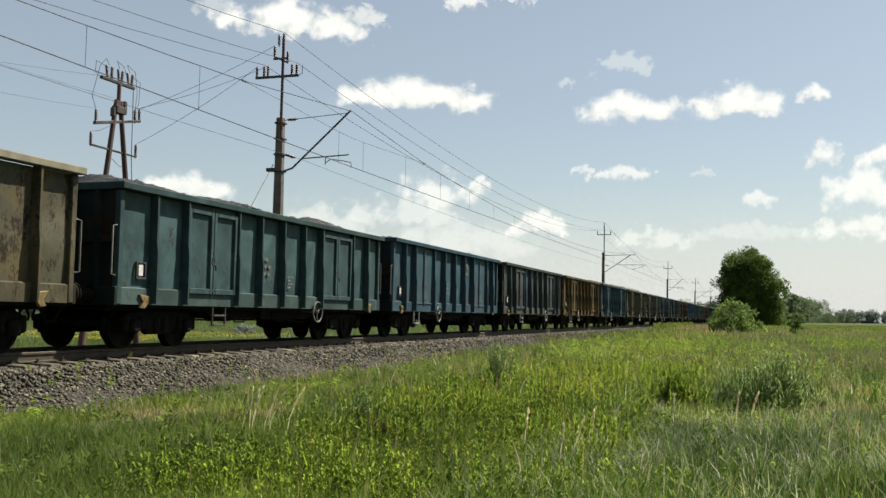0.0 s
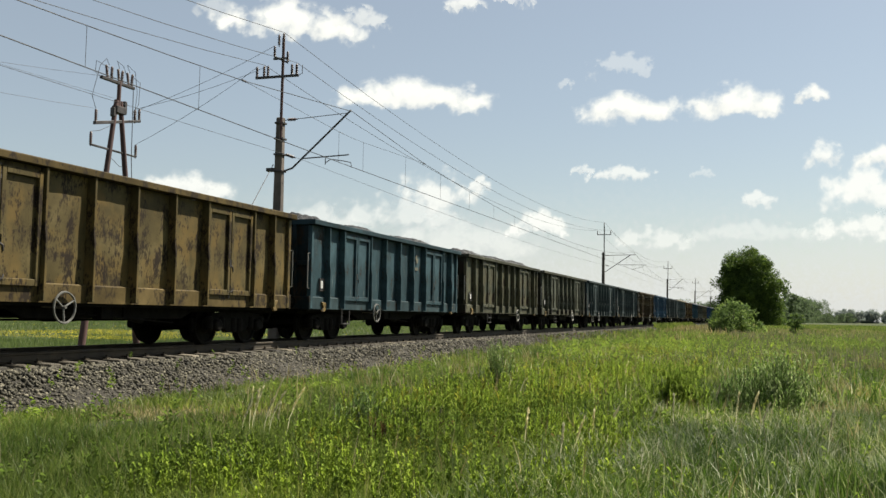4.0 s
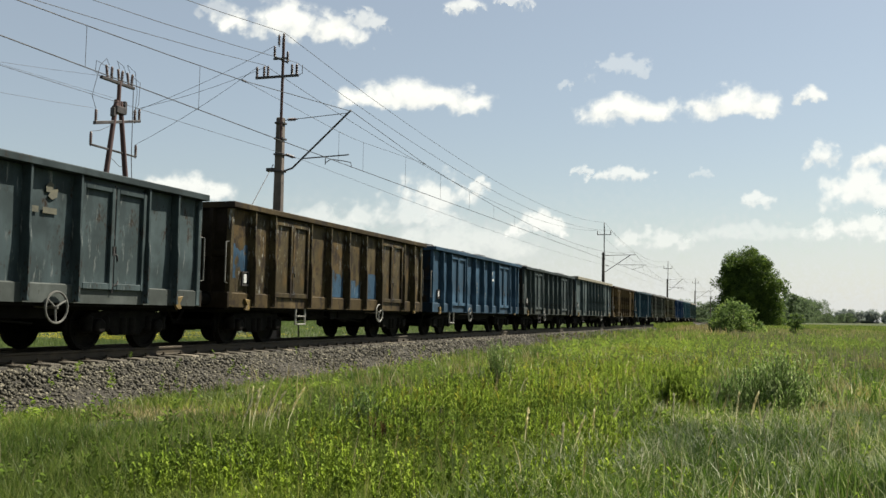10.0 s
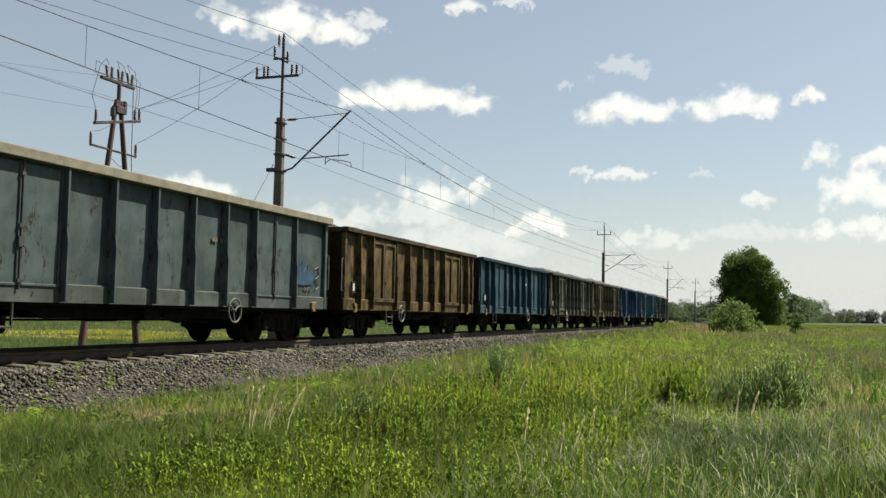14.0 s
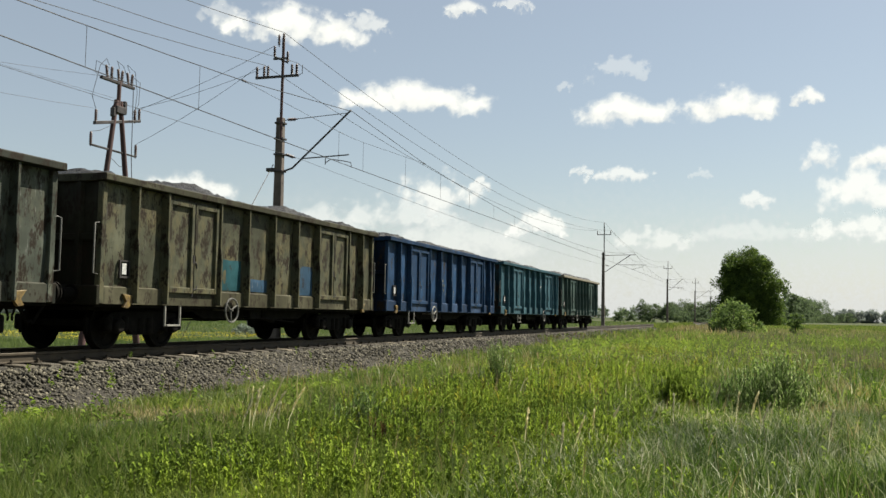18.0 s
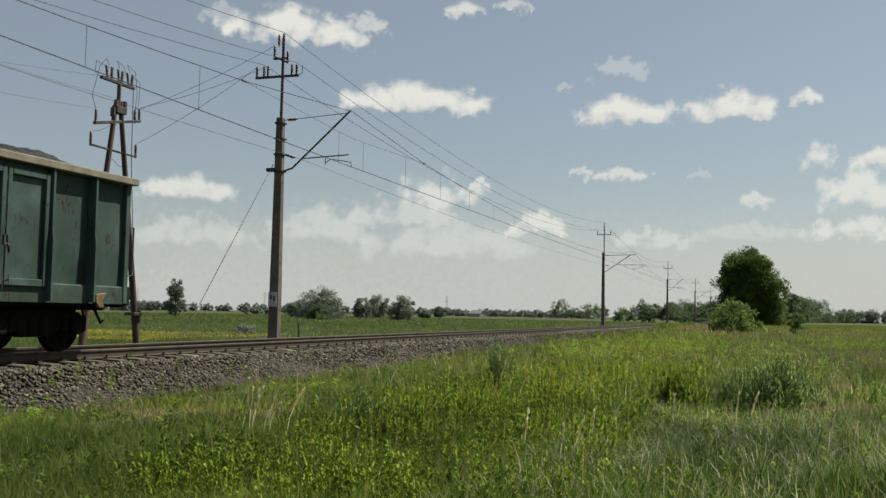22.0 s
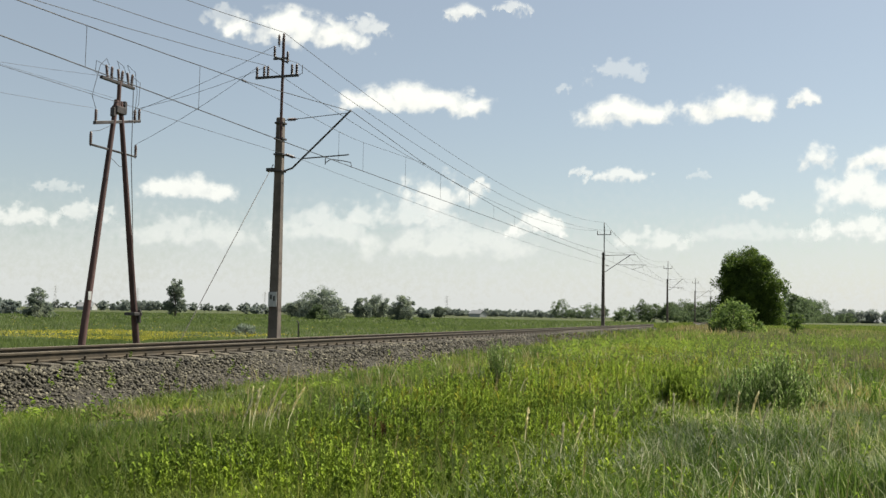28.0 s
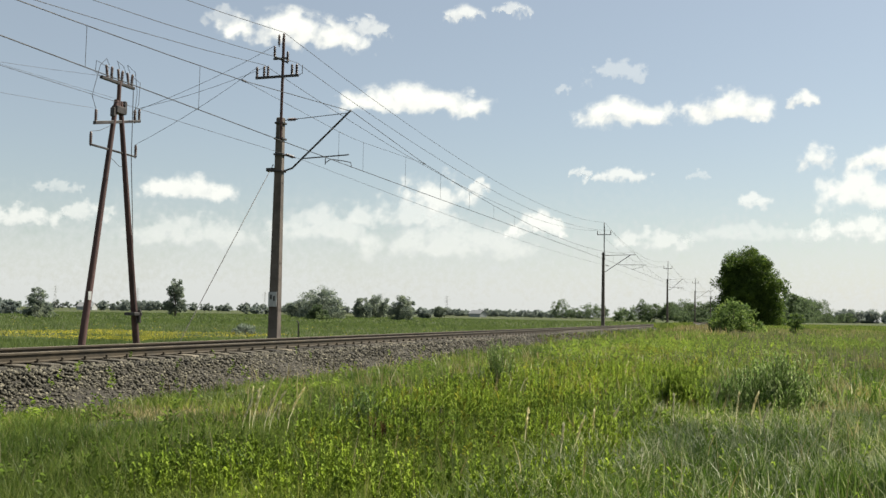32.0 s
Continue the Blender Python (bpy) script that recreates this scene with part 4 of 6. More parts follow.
for k in range(len(MASTS) - 1):
    ya, yb = MASTS[k], MASTS[k + 1]
    span = yb - ya
    xa, xb = [TRACK_X + (-0.2 if j % 2 else 0.2) for j in (k, k + 1)]
    far = k > 2
    line = lambda d, z: (xa + (xb - xa) * d / span, ya + d, z)
    part("contact_wire", Build().rings([line(0, 5.70), line(span, 5.70)], 0.012, 5).mesh("contact_wire"), WIRE, catenary)
    stops = [0, STITCH * 0.5, STITCH] + [STITCH + (span - 2 * STITCH) * i / 16 for i in range(1, 16)] + [span - STITCH, span - STITCH * 0.5, span]
    part("carrier_wire", Build().rings([line(d, carrier_z(min(d, span - d), span)) for d in stops], 0.011, 5).mesh("carrier_wire"), WIRE, catenary)
    if not far:
        for near in (1.0, 5.05, 9.2, 13.35, 17.5, 21.7, 25.9, 30.1):
            for d in (near, span - near):
                top = carrier_z(near, span) if near > STITCH else 6.70 + 0.22 * (near - 1) / (STITCH - 1)
                part("dropper", Build().rings([line(d, 5.70), line(d, top)], 0.0055, 4).mesh("dropper"), WIRE, catenary)
        for a, b in ((0, STITCH), (span, span - STITCH)):
            part("stitch_wire", Build().rings([line(a, 6.68), line(a + (b - a) * 0.14, 6.70), line(b, 6.92)], 0.006, 5).mesh("stitch_wire"), WIRE, catenary)
            part("wire_clamp", Build().rings([line(b - 0.1, 6.92), line(b + 0.1, 6.92)], 0.03, 6).mesh("wire_clamp"), DARK_STEEL, catenary)
        part("feeder_wire", Build().rings(hung((MAST_X + 0.6, ya, 6.1), (MAST_X + 0.6, yb, 6.1), 0.35, 12), 0.006, 5).mesh("feeder_wire"), WIRE, catenary)

power = new("power_wires")
tagged(power, "three thin power wires strung along the mast tops", "power wire")
TOPS = {False: ((-0.6, 9.78), (0.78, 9.78), (0.10, 10.62)), True: ((-0.6, 9.35), (0.66, 9.35), (0.13, 10.45))}
for k in range(len(MASTS) - 1):
    for (xa, za), (xb, zb) in zip(TOPS[k == 1], TOPS[k == 0]):
        a, b = (MAST_X + xa, MASTS[k] - 0.19, za), (MAST_X + xb, MASTS[k + 1] - 0.19, zb)
        part("power_wire", Build().rings(hung(a, b, 2.45 if k == 0 else 1.5, 18), 0.0095, 5).mesh("power_wire"), WIRE, power)

# twin-legged wooden switch pole beyond the track
POLE_X = -21.0
pole = new("wooden_pole")
pole.location = (POLE_X, 26.95, 0)
tagged(pole, "A-shaped red-brown creosoted wooden power pole with switchgear", "power pole")
for base, topy in ((-1.50, -0.10), (1.72, 0.10)):
    p0, p1 = Vector((0, base, -1.6)), Vector((0, topy, 7.9))
    part("pole_leg", Build().rings([p0.lerp(p1, i / 8) for i in range(9)], [0.128 - 0.006 * i for i in range(9)], 12).mesh("pole_leg", 0, True), CREOSOTE, pole)
part("pole_top", Build().rings([(0, 0, 7.5), (0, 0.02, 8.6)], 0.07, 10).mesh("pole_top", 0, True), CREOSOTE, pole)
part("cross_arm", Build().box(-0.06, 0.06, -0.95, 0.8, 8.46, 8.56).mesh("cross_arm", 0.01), DARK_STEEL, pole)
part("cross_arm", Build().prism([(-1.18, 6.85), (1.2, 7.38), (1.2, 7.47), (-1.18, 6.97)], "x", -0.06, 0.06).mesh("cross_arm", 0.01), DARK_STEEL, pole)
part("cross_arm", Build().prism([(-1.33, 6.13), (1.05, 6.10), (1.05, 6.15), (-1.33, 6.19)], "x", -0.04, 0.04).mesh("cross_arm", 0.006), DARK_STEEL, pole)
sw = Build()
sw.box(-0.12, 0.12, -0.2, 0.3, 7.45, 7.7)
sw.box(-0.08, 0.08, -0.32, -0.18, 7.3, 7.62)
sw.box(-0.06, 0.06, 0.28, 0.42, 7.5, 7.95)
part("switchgear", sw.mesh("switchgear", 0.02), DARK_STEEL, pole, "dark steel switch gear")
part("control_rod", Build().rings([(0.12, 0.62, 8.4), (0.12, 0.66, 6.0), (0.14, 1.1, 1.2), (0.14, 1.3, 0.3)], 0.013, 6).mesh("control_rod"), DARK_STEEL, pole)
part("control_clamp", Build().box(-0.2, 0.22, 1.05, 1.5, 0.55, 0.66).box(0.12, 0.22, 1.35, 1.45, 0.3, 0.75).mesh("control_clamp", 0.01), DARK_STEEL, pole)
part("sign_plate", Build().box(0.145, 0.16, -1.30, -1.14, 1.05, 1.33).mesh("sign_plate", 0.003), SIGN_WHITE, pole, "small white enamel plate")
TALL = insulator_mesh(0.42, 0.06, 7)
for y, z, lean in ((-0.62, 8.56, 0.2), (-0.42, 8.56, -0.05), (-0.02, 8.56, 0.15), (0.12, 8.56, -0.1), (0.50, 8.56, 0.2), (0.66, 8.56, -0.1), (-1.12, 6.95, 0), (0.92, 7.36, 0), (1.16, 7.42, 0)):
    i = part("insulator", TALL, PORCELAIN, pole)
    i.location, i.rotation_euler = (0, y, z), (lean, 0, 0)
for y, z in ((-1.32, 6.16), (1.04, 6.13)):
    i = part("insulator", TALL, PORCELAIN, pole)
    i.location = (0, y, z)


def pole_pt(y, z):
    return (POLE_X, 26.95 + y, z)


jumps = [[(-0.55, 9.0), (-0.7, 9.2), (-1.0, 8.9), (-1.35, 7.8)], [(0.0, 9.0), (-0.15, 9.25), (0.2, 9.15), (0.35, 8.9)], [(0.55, 9.0), (0.4, 9.25), (0.85, 9.1), (1.0, 8.4), (0.92, 7.8)],
         [(-0.5, 8.9), (-1.2, 9.0), (-1.25, 8.6), (-0.9, 8.5)], [(-1.35, 7.8), (-1.2, 7.5), (-1.12, 7.4)], [(0.7, 8.9), (1.15, 8.8), (1.1, 8.0), (0.75, 7.6)], [(-1.32, 6.6), (-0.9, 6.7), (-0.3, 7.0)],
         [(-0.3, 5.9), (0.2, 5.65), (0.5, 5.7)]]
for line in jumps:
    part("jumper_wire", Build().rings([(0, y, z) for y, z in line], 0.009, 5).mesh("jumper_wire"), WIRE, pole)
taps = new("tap_wires")
tagged(taps, "thin wires from the line mast to the wooden pole", "power wire")
for a, b in (((-0.21, 10.0), (1.16, 7.85)), ((-0.45, 9.3), (0.92, 7.8)), ((-0.88, 9.28), (1.06, 6.58))):
    part("tap_wire", Build().rings(hung((MAST_X + a[0], 28.9, a[1]), pole_pt(*b), 0.12, 8), 0.0075, 5).mesh("tap_wire"), WIRE, taps)
for a, z1 in (((-0.9, 8.55), 8.48), ((-1.12, 7.4), 7.55), ((-0.1, 7.95), 8.42)):
    start = Vector(pole_pt(*a))
    part("tap_wire", Build().rings(hung(start, start + (Vector((-22.0, 22.65, z1)) - start) * 6.0, 0.5, 12), 0.005, 5).mesh("tap_wire"), WIRE, taps)

guy = part("guy_wire", Build().rings([(MAST_X - 0.15, 28.95, 5.85), (MAST_X, 22.8, -1.0)], 0.012, 6).mesh("guy_wire"), DARK_STEEL)
tagged(guy, "taut steel guy wire from the line mast to the ground", "guy wire")
stake = part("marker_post", Build().rings([(0, 0, -0.4), (0, 0, 1.0), (-0.05, 0, 1.08)], 0.025, 6).mesh("marker_post"), DARK_STEEL)
stake.location = (MAST_X + 0.45, 30.0, -0.6)
tagged(stake, "thin dark steel post beside the line mast", "post")

# ---- trees, shrubs and the far woods ----
LEAF_DARK = foliage("dark_broadleaf", [(0.044, 0.078, 0.016), (0.078, 0.126, 0.024), (0.120, 0.178, 0.038)], 0.48)
LEAF_WOOD = foliage("wood_leaf", [(0.062, 0.094, 0.050), (0.094, 0.134, 0.068), (0.135, 0.182, 0.094)], 0.55)
# field trees: grey-blue distance haze is mixed into the leaf colour
LEAF_MID = foliage("hazed_field_tree_leaf", [(0.140, 0.172, 0.146), (0.180, 0.216, 0.178), (0.220, 0.256, 0.208)], 0.55)
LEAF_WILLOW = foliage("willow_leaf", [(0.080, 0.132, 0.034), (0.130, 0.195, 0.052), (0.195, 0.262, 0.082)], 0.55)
# far woods: still more of the distance haze painted into the leaves
LEAF_FAR = foliage("hazed_far_wood_leaf", [(0.190, 0.222, 0.214), (0.215, 0.250, 0.238), (0.240, 0.276, 0.258)], 0.55)


def leaf_cloud(rs, centres, radii, per, size, squash=0.8):
    """Small bent leaves, two triangles each, spread through clumps."""
    c = np.repeat(np.asarray(centres), per, 0)
    rr = np.repeat(np.asarray(radii), per)
    n = len(c)
    d = rs.normal(size=(n, 3))
    d /= np.linalg.norm(d, axis=1)[:, None]
    p = c + d * (rr * rs.uniform(0.25, 1.0, n) ** 0.5)[:, None] * [1, 1, squash]
    a = rs.normal(size=(n, 3))
    a /= np.linalg.norm(a, axis=1)[:, None]
    b = np.cross(a, d + rs.normal(size=(n, 3)) * 0.6)
    b /= np.linalg.norm(b, axis=1)[:, None] + 1e-9
    s = (size * rs.uniform(0.6, 1.35, n))[:, None]
    nrm = np.cross(a, b)
    V = np.stack([p - a * s, p + b * s * 0.45 + nrm * s * 0.15, p + a * s, p - b * s * 0.45 + nrm * s * 0.15], 1).reshape(-1, 3)
    i = np.arange(n)[:, None] * 4
    F = np.concatenate([i + [0, 1, 2], i + [0, 2, 3]])
    return V, F


def crown_centres(rs, height, width, base, count, shape, lobes=3.0):
    """Clump centres inside an uneven crown outline."""
    out, rad = [], []
    ph = rs.uniform(0, 6.28, 4)
    while len(out) < count:
        u = rs.uniform(-1, 1, 3)
        r = math.hypot(u[0], u[1])
        t = (u[2] + 1) / 2
        prof = {"round": math.sqrt(max(0, 1 - (2 * t - 0.92) ** 2)) * (1.02 - 0.12 * t), "tall": math.sqrt(max(0, 1 - (2 * t - 0.95) ** 2)) * (0.92 + 0.16 * math.sin(9 * t)), "cone": (1 - t) ** 0.75 + 0.12,
                "low": math.sqrt(max(0, 1 - t ** 2)), "dome": (0.86 + 0.14 * min(1, t / 0.3)) * max(0, 1 - t ** 3.2) ** 0.5}[shape]
        ang = math.atan2(u[1], u[0])
        edge = prof * (0.86 + 0.16 * math.sin(lobes * ang + ph[0] + 3 * t) + 0.12 * math.sin(5 * ang + ph[1] - 7 * t))
        if r > edge or r < edge * 0.35 and rs.uniform() < 0.7:
            continue
        out.append((u[0] * width / 2, u[1] * width / 2, base + t * (height - base)))
        rad.append(width * rs.uniform(0.07, 0.15))
    return out, rad


def tree(name, x, y, z, height, width, shape, mat, label, seed, clumps=60, per=40, leaf=0.22, category="tree", base=0.12, group=""):
    rs = np.random.RandomState(seed)
    thing = new(name)
    thing.location = (x, y, z)
    tagged(thing, label, category, group)
    b = Build()
    r0 = max(0.03, height * 0.022)
    trunk_top = height * 0.72
    wob = rs.uniform(-0.03, 0.03, (6, 2)) * height
    spine = [Vector((wob[i][0] * i / 5, wob[i][1] * i / 5, -0.2 + (trunk_top + 0.2) * i / 5)) for i in range(6)]
    b.rings(spine, [r0 * (1.35 - 0.22 * i) for i in range(6)], 8)
    cs, rad = crown_centres(rs, height, width, height * base, clumps, shape)
    for k in range(7):
        c = Vector(cs[rs.randint(len(cs))])
        s = spine[rs.randint(2, 5)]
        b.rings([s, s.lerp(c, 0.5) + Vector((0, 0, 0.04 * height)), c], [r0 * 0.5, r0 * 0.3, r0 * 0.1], 5)
    part("trunk", b.mesh("trunk", 0, True), BARK, thing)
    V, F = leaf_cloud(rs, cs, rad, per, leaf)
    part("crown", raw_mesh("crown", V, F), mat, thing)
    return thing


tree("broadleaf_tree", -3.6, 230.7, GROUND, 17.6, 15.6, "dome", LEAF_DARK, "large dense dark-green broadleaf tree in the meadow", 1, 520, 190, 0.23, base=0.03)
tree("willow_bush", -3.0, 101.0, GROUND - 0.1, 3.45, 5.7, "low", LEAF_WILLOW, "rounded grey-green willow bush in the meadow", 2, 130, 60, 0.13, "bush", 0.0)
tree("small_bush", 3.4, 280.0, GROUND, 5.0, 6.0, "low", LEAF_WILLOW, "light green bush beside the large tree", 3, 60, 40, 0.25, "bush", 0.0)
tree("young_shrub", 2.9, 102.6, GROUND, 2.5, 1.7, "round", LEAF_WILLOW, "slim young green shrub in the meadow", 4, 40, 36, 0.11, "bush", 0.05)
tree("bright_bush", -0.2, 300.0, GROUND, 6.0, 5.0, "low", LEAF_WILLOW, "pale green bush below the large tree", 5, 50, 40, 0.25, "bush", 0.0)
FIELD_TREES = [
    (-130.3, 146.1, 6.1, 5.4, "cone", LEAF_MID, 0.16), (-158.3, 231.8, 10.9, 6.2, "tall", LEAF_MID, 0.24),
    (-109.8, 223.8, 4.2, 6.0, "cone", LEAF_WOOD, 0.18), (-143.2, 329.0, 7.6, 7.8, "dome", LEAF_MID, 0.26), (-145.2, 349.3, 9.4, 10.0, "round", LEAF_MID, 0.28),
    (-101.9, 264.2, 7.0, 8.2, "dome", LEAF_MID, 0.24), (-135.9, 378.7, 3.8, 6.2, "round", LEAF_FAR, 0.26), (-180.5, 528.7, 6.8, 7.4, "round", LEAF_MID, 0.32),
    (-128.5, 265.0, 9.0, 15.0, "dome", LEAF_MID, 0.3), (-152.0, 296.0, 6.2, 11.0, "round", LEAF_MID, 0.3), (-136.0, 278.0, 6.6, 9.0, "round", LEAF_MID, 0.3),
]
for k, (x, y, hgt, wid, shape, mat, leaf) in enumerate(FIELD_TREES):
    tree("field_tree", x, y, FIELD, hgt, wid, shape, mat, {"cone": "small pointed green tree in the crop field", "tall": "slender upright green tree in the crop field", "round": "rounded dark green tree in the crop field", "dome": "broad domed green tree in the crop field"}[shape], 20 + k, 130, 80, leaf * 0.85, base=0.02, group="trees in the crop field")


def wood(name, label, spots, mat, seed, leaf=0.5):
    """A far belt of trees as one joined mass of leaves."""
    rs = np.random.RandomState(seed)
    Vs, Fs, n = [], [], 0
    for x, y, z, hgt, wid, shape in spots:
        k = int(max(14, wid * hgt * 0.16))
        cs, rad = crown_centres(rs, hgt, wid, 0, min(k, 60), shape)
        V, F = leaf_cloud(rs, np.array(cs) + [x, y, z], np.array(rad) * 1.2, 72, leaf * 0.75)
        Vs.append(V), Fs.append(F + n)
        n += len(V)
    return tagged(part(name, raw_mesh(name, np.concatenate(Vs), np.concatenate(Fs)), mat), label, "woods", kind="stuff")


rs = np.random.RandomState(77)


def belt(a, b, count, h0, h1, z, shapes=("round", "tall", "cone")):
    spots = []
    for i in range(count):
        t = (i + rs.uniform(0, 1)) / count
        hgt = rs.uniform(h0, h1)
        spots.append((a[0] + (b[0] - a[0]) * t + rs.uniform(-6, 6), a[1] + (b[1] - a[1]) * t + rs.uniform(-6, 6), z, hgt, hgt * rs.uniform(0.8, 1.5), shapes[rs.randint(len(shapes))]))
    return spots


wood("far_woods", "tree belt along the horizon behind the field, haze painted into its leaves", belt((-1150, 860), (-560, 1100), 130, 7, 12, FIELD, ("round",)) + belt((-600, 790), (-520, 740), 16, 8, 10.5, FIELD, ("round",))
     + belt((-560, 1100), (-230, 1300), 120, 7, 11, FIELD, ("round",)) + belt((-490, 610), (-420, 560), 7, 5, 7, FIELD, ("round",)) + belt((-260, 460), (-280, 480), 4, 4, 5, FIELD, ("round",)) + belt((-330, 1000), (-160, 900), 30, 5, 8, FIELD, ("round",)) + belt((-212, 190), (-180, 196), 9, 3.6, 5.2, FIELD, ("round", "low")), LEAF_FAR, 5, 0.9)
wood("near_woods", "green belt of mixed trees along the railway", [(-184, 890, FIELD, 18, 19, "round"), (-171, 894, FIELD, 11, 16, "round"), (-142, 817, FIELD, 15, 19, "round"), (-134, 830, FIELD, 13, 14, "round"),
     (-95, 690, FIELD, 10, 21, "low"), (-78, 560, FIELD, 6, 12, "low")] + belt((-104, 900), (-44, 920), 22, 14, 20, FIELD), LEAF_WOOD, 6, 0.6)
wood("hedge_woods", "low leafy scrub along the railway bank", belt((-42, 420), (-20, 470), 12, 5, 9, FIELD) + belt((-58, 420), (-44, 430), 6, 3, 5, FIELD, ("low",)) + belt((-24, 320), (-19, 420), 10, 2, 4, FIELD, ("low", "round")), LEAF_WOOD, 7, 0.4)
wood("right_woods", "mixed wood beyond the meadow", [(9.5, 480, GROUND, 18.5, 10, "tall"), (13, 470, GROUND, 15, 10, "round"), (16, 490, GROUND, 13, 10, "tall")] + belt((16, 690), (38, 800), 18, 13, 20, GROUND, ("cone", "tall", "cone")) + belt((40, 900), (75, 940), 14, 7, 11, GROUND, ("cone", "round")), LEAF_WOOD, 8, 0.6)
wood("horizon_woods", "low wood on the far horizon, haze painted into its leaves", belt((60, 960), (150, 960), 30, 9, 14, GROUND, ("round",)) + belt((95, 900), (240, 880), 24, 8, 13, GROUND, ("round",)), LEAF_FAR, 9, 0.8)

# ---- meadow: grasses and herbs ----
GRASS = foliage("green_grass", [(0.070, 0.112, 0.020), (0.110, 0.160, 0.030), (0.155, 0.205, 0.042), (0.225, 0.245, 0.080)], 0.5, 0.55)
GRASS_DEEP = foliage("deep_green_grass", [(0.056, 0.098, 0.016), (0.090, 0.145, 0.025), (0.130, 0.190, 0.036), (0.205, 0.235, 0.072)], 0.5, 0.55)
# the last, pale stop paints sun glints on some of the sedge
SEDGE = foliage("grey_green_sedge", [(0.032, 0.069, 0.009), (0.058, 0.109, 0.016), (0.092, 0.151, 0.026), (0.154, 0.207, 0.053), (0.458, 0.458, 0.308)], 0.45, 0.48, 0.3)
DRY = foliage("dry_grass", [(0.17, 0.135, 0.06), (0.27, 0.23, 0.115), (0.38, 0.34, 0.19)], 0.35)
HERB = foliage("bright_herb_leaf", [(0.168, 0.249, 0.031), (0.195, 0.278, 0.038), (0.222, 0.302, 0.047), (0.253, 0.325, 0.067), (0.179, 0.263, 0.045)], 0.64, 0.5, 0.35)
OLIVE = foliage("yellowing_herb_leaf", [(0.170, 0.190, 0.026), (0.210, 0.228, 0.034), (0.250, 0.268, 0.050)], 0.6)
HERB_DARK = foliage("green_herb_leaf", [(0.136, 0.207, 0.037), (0.168, 0.244, 0.048), (0.205, 0.281, 0.062)], 0.62, 0.5, 0.3)
# the palest stop puts highlights into the colour of some leaves
HERB_GREY = foliage("grey_green_leaf", [(0.085, 0.150, 0.034), (0.130, 0.210, 0.054), (0.185, 0.270, 0.082), (0.250, 0.335, 0.125), (0.440, 0.480, 0.280)], 0.64, 0.36, 0.5)
RUSSET = foliage("russet_dock_leaf", [(0.09, 0.052, 0.022), (0.135, 0.085, 0.032), (0.20, 0.155, 0.055)], 0.4)
STALK = foliage("brown_stalks", [(0.120, 0.110, 0.075), (0.165, 0.152, 0.108), (0.220, 0.205, 0.145)], 0.3)
CROP = foliage("crop_blades", [(0.092, 0.132, 0.040), (0.102, 0.144, 0.045), (0.114, 0.156, 0.052)], 0.5)
# pale blades whose colour stands for the sun's highlights on the sedge
GLINT_SEDGE = foliage("glint_sedge", [(0.230, 0.242, 0.145), (0.323, 0.332, 0.212), (0.442, 0.438, 0.306)], 0.45, 0.45, 0.35)
PLUME = foliage("pale_seed_head", [(0.42, 0.40, 0.25), (0.54, 0.51, 0.34), (0.66, 0.62, 0.45)], 0.55)
BLOSSOM = foliage("yellow_blossom", [(0.5, 0.42, 0.03), (0.62, 0.54, 0.05)], 0.3)


def spread(rs, count, x0, x1, y0, y1, clump=0.0, keep=None):
    x, y = rs.uniform(x0, x1, count), rs.uniform(y0, y1, count)
    if clump:
        f = np.array([noise.noise((a * clump, b * clump, 4.0)) for a, b in zip(x, y)])
        k = rs.uniform(-0.45, 0.55, count) < f
        x, y = x[k], y[k]
    if keep is not None:
        k = keep(x, y)
        x, y = x[k], y[k]
    z = np.array([bank_height(a, b) for a, b in zip(x, y)]) - 0.02
    return np.stack([x, y, z], 1)


def blades(rs, at, tall, wide, lean=0.35, jitter=0.03):
    """Bent tapering blades at the given places: a quad and a tip each."""
    n = len(at)
    at = at + np.stack([rs.normal(0, jitter, n), rs.normal(0, jitter, n), np.zeros(n)], 1)
    h = (tall * rs.uniform(0.55, 1.25, n))[:, None]
    a = rs.uniform(0, 6.283, n)
    side = np.stack([np.cos(a), np.sin(a), np.zeros(n)], 1)
    b = rs.uniform(0, 6.283, n)
    out = np.stack([np.cos(b), np.sin(b), np.zeros(n)], 1) * (rs.uniform(0.1, 1.0, n) * lean)[:, None]
    w = (wide * rs.uniform(0.6, 1.3, n))[:, None]
    up = np.array([0, 0, 1.0])
    mid = at + up * h * 0.55 + out * h * 0.35
    tip = at + up * h * (1 - 0.25 * np.linalg.norm(out, axis=1)[:, None]) + out * h
    V = np.stack([at - side * w, at + side * w, mid + side * w * 0.8, mid - side * w * 0.8, tip], 1).reshape(-1, 3)
    i = np.arange(n)[:, None] * 5
    return V, i + [3, 2, 4], i + [0, 1, 2, 3]


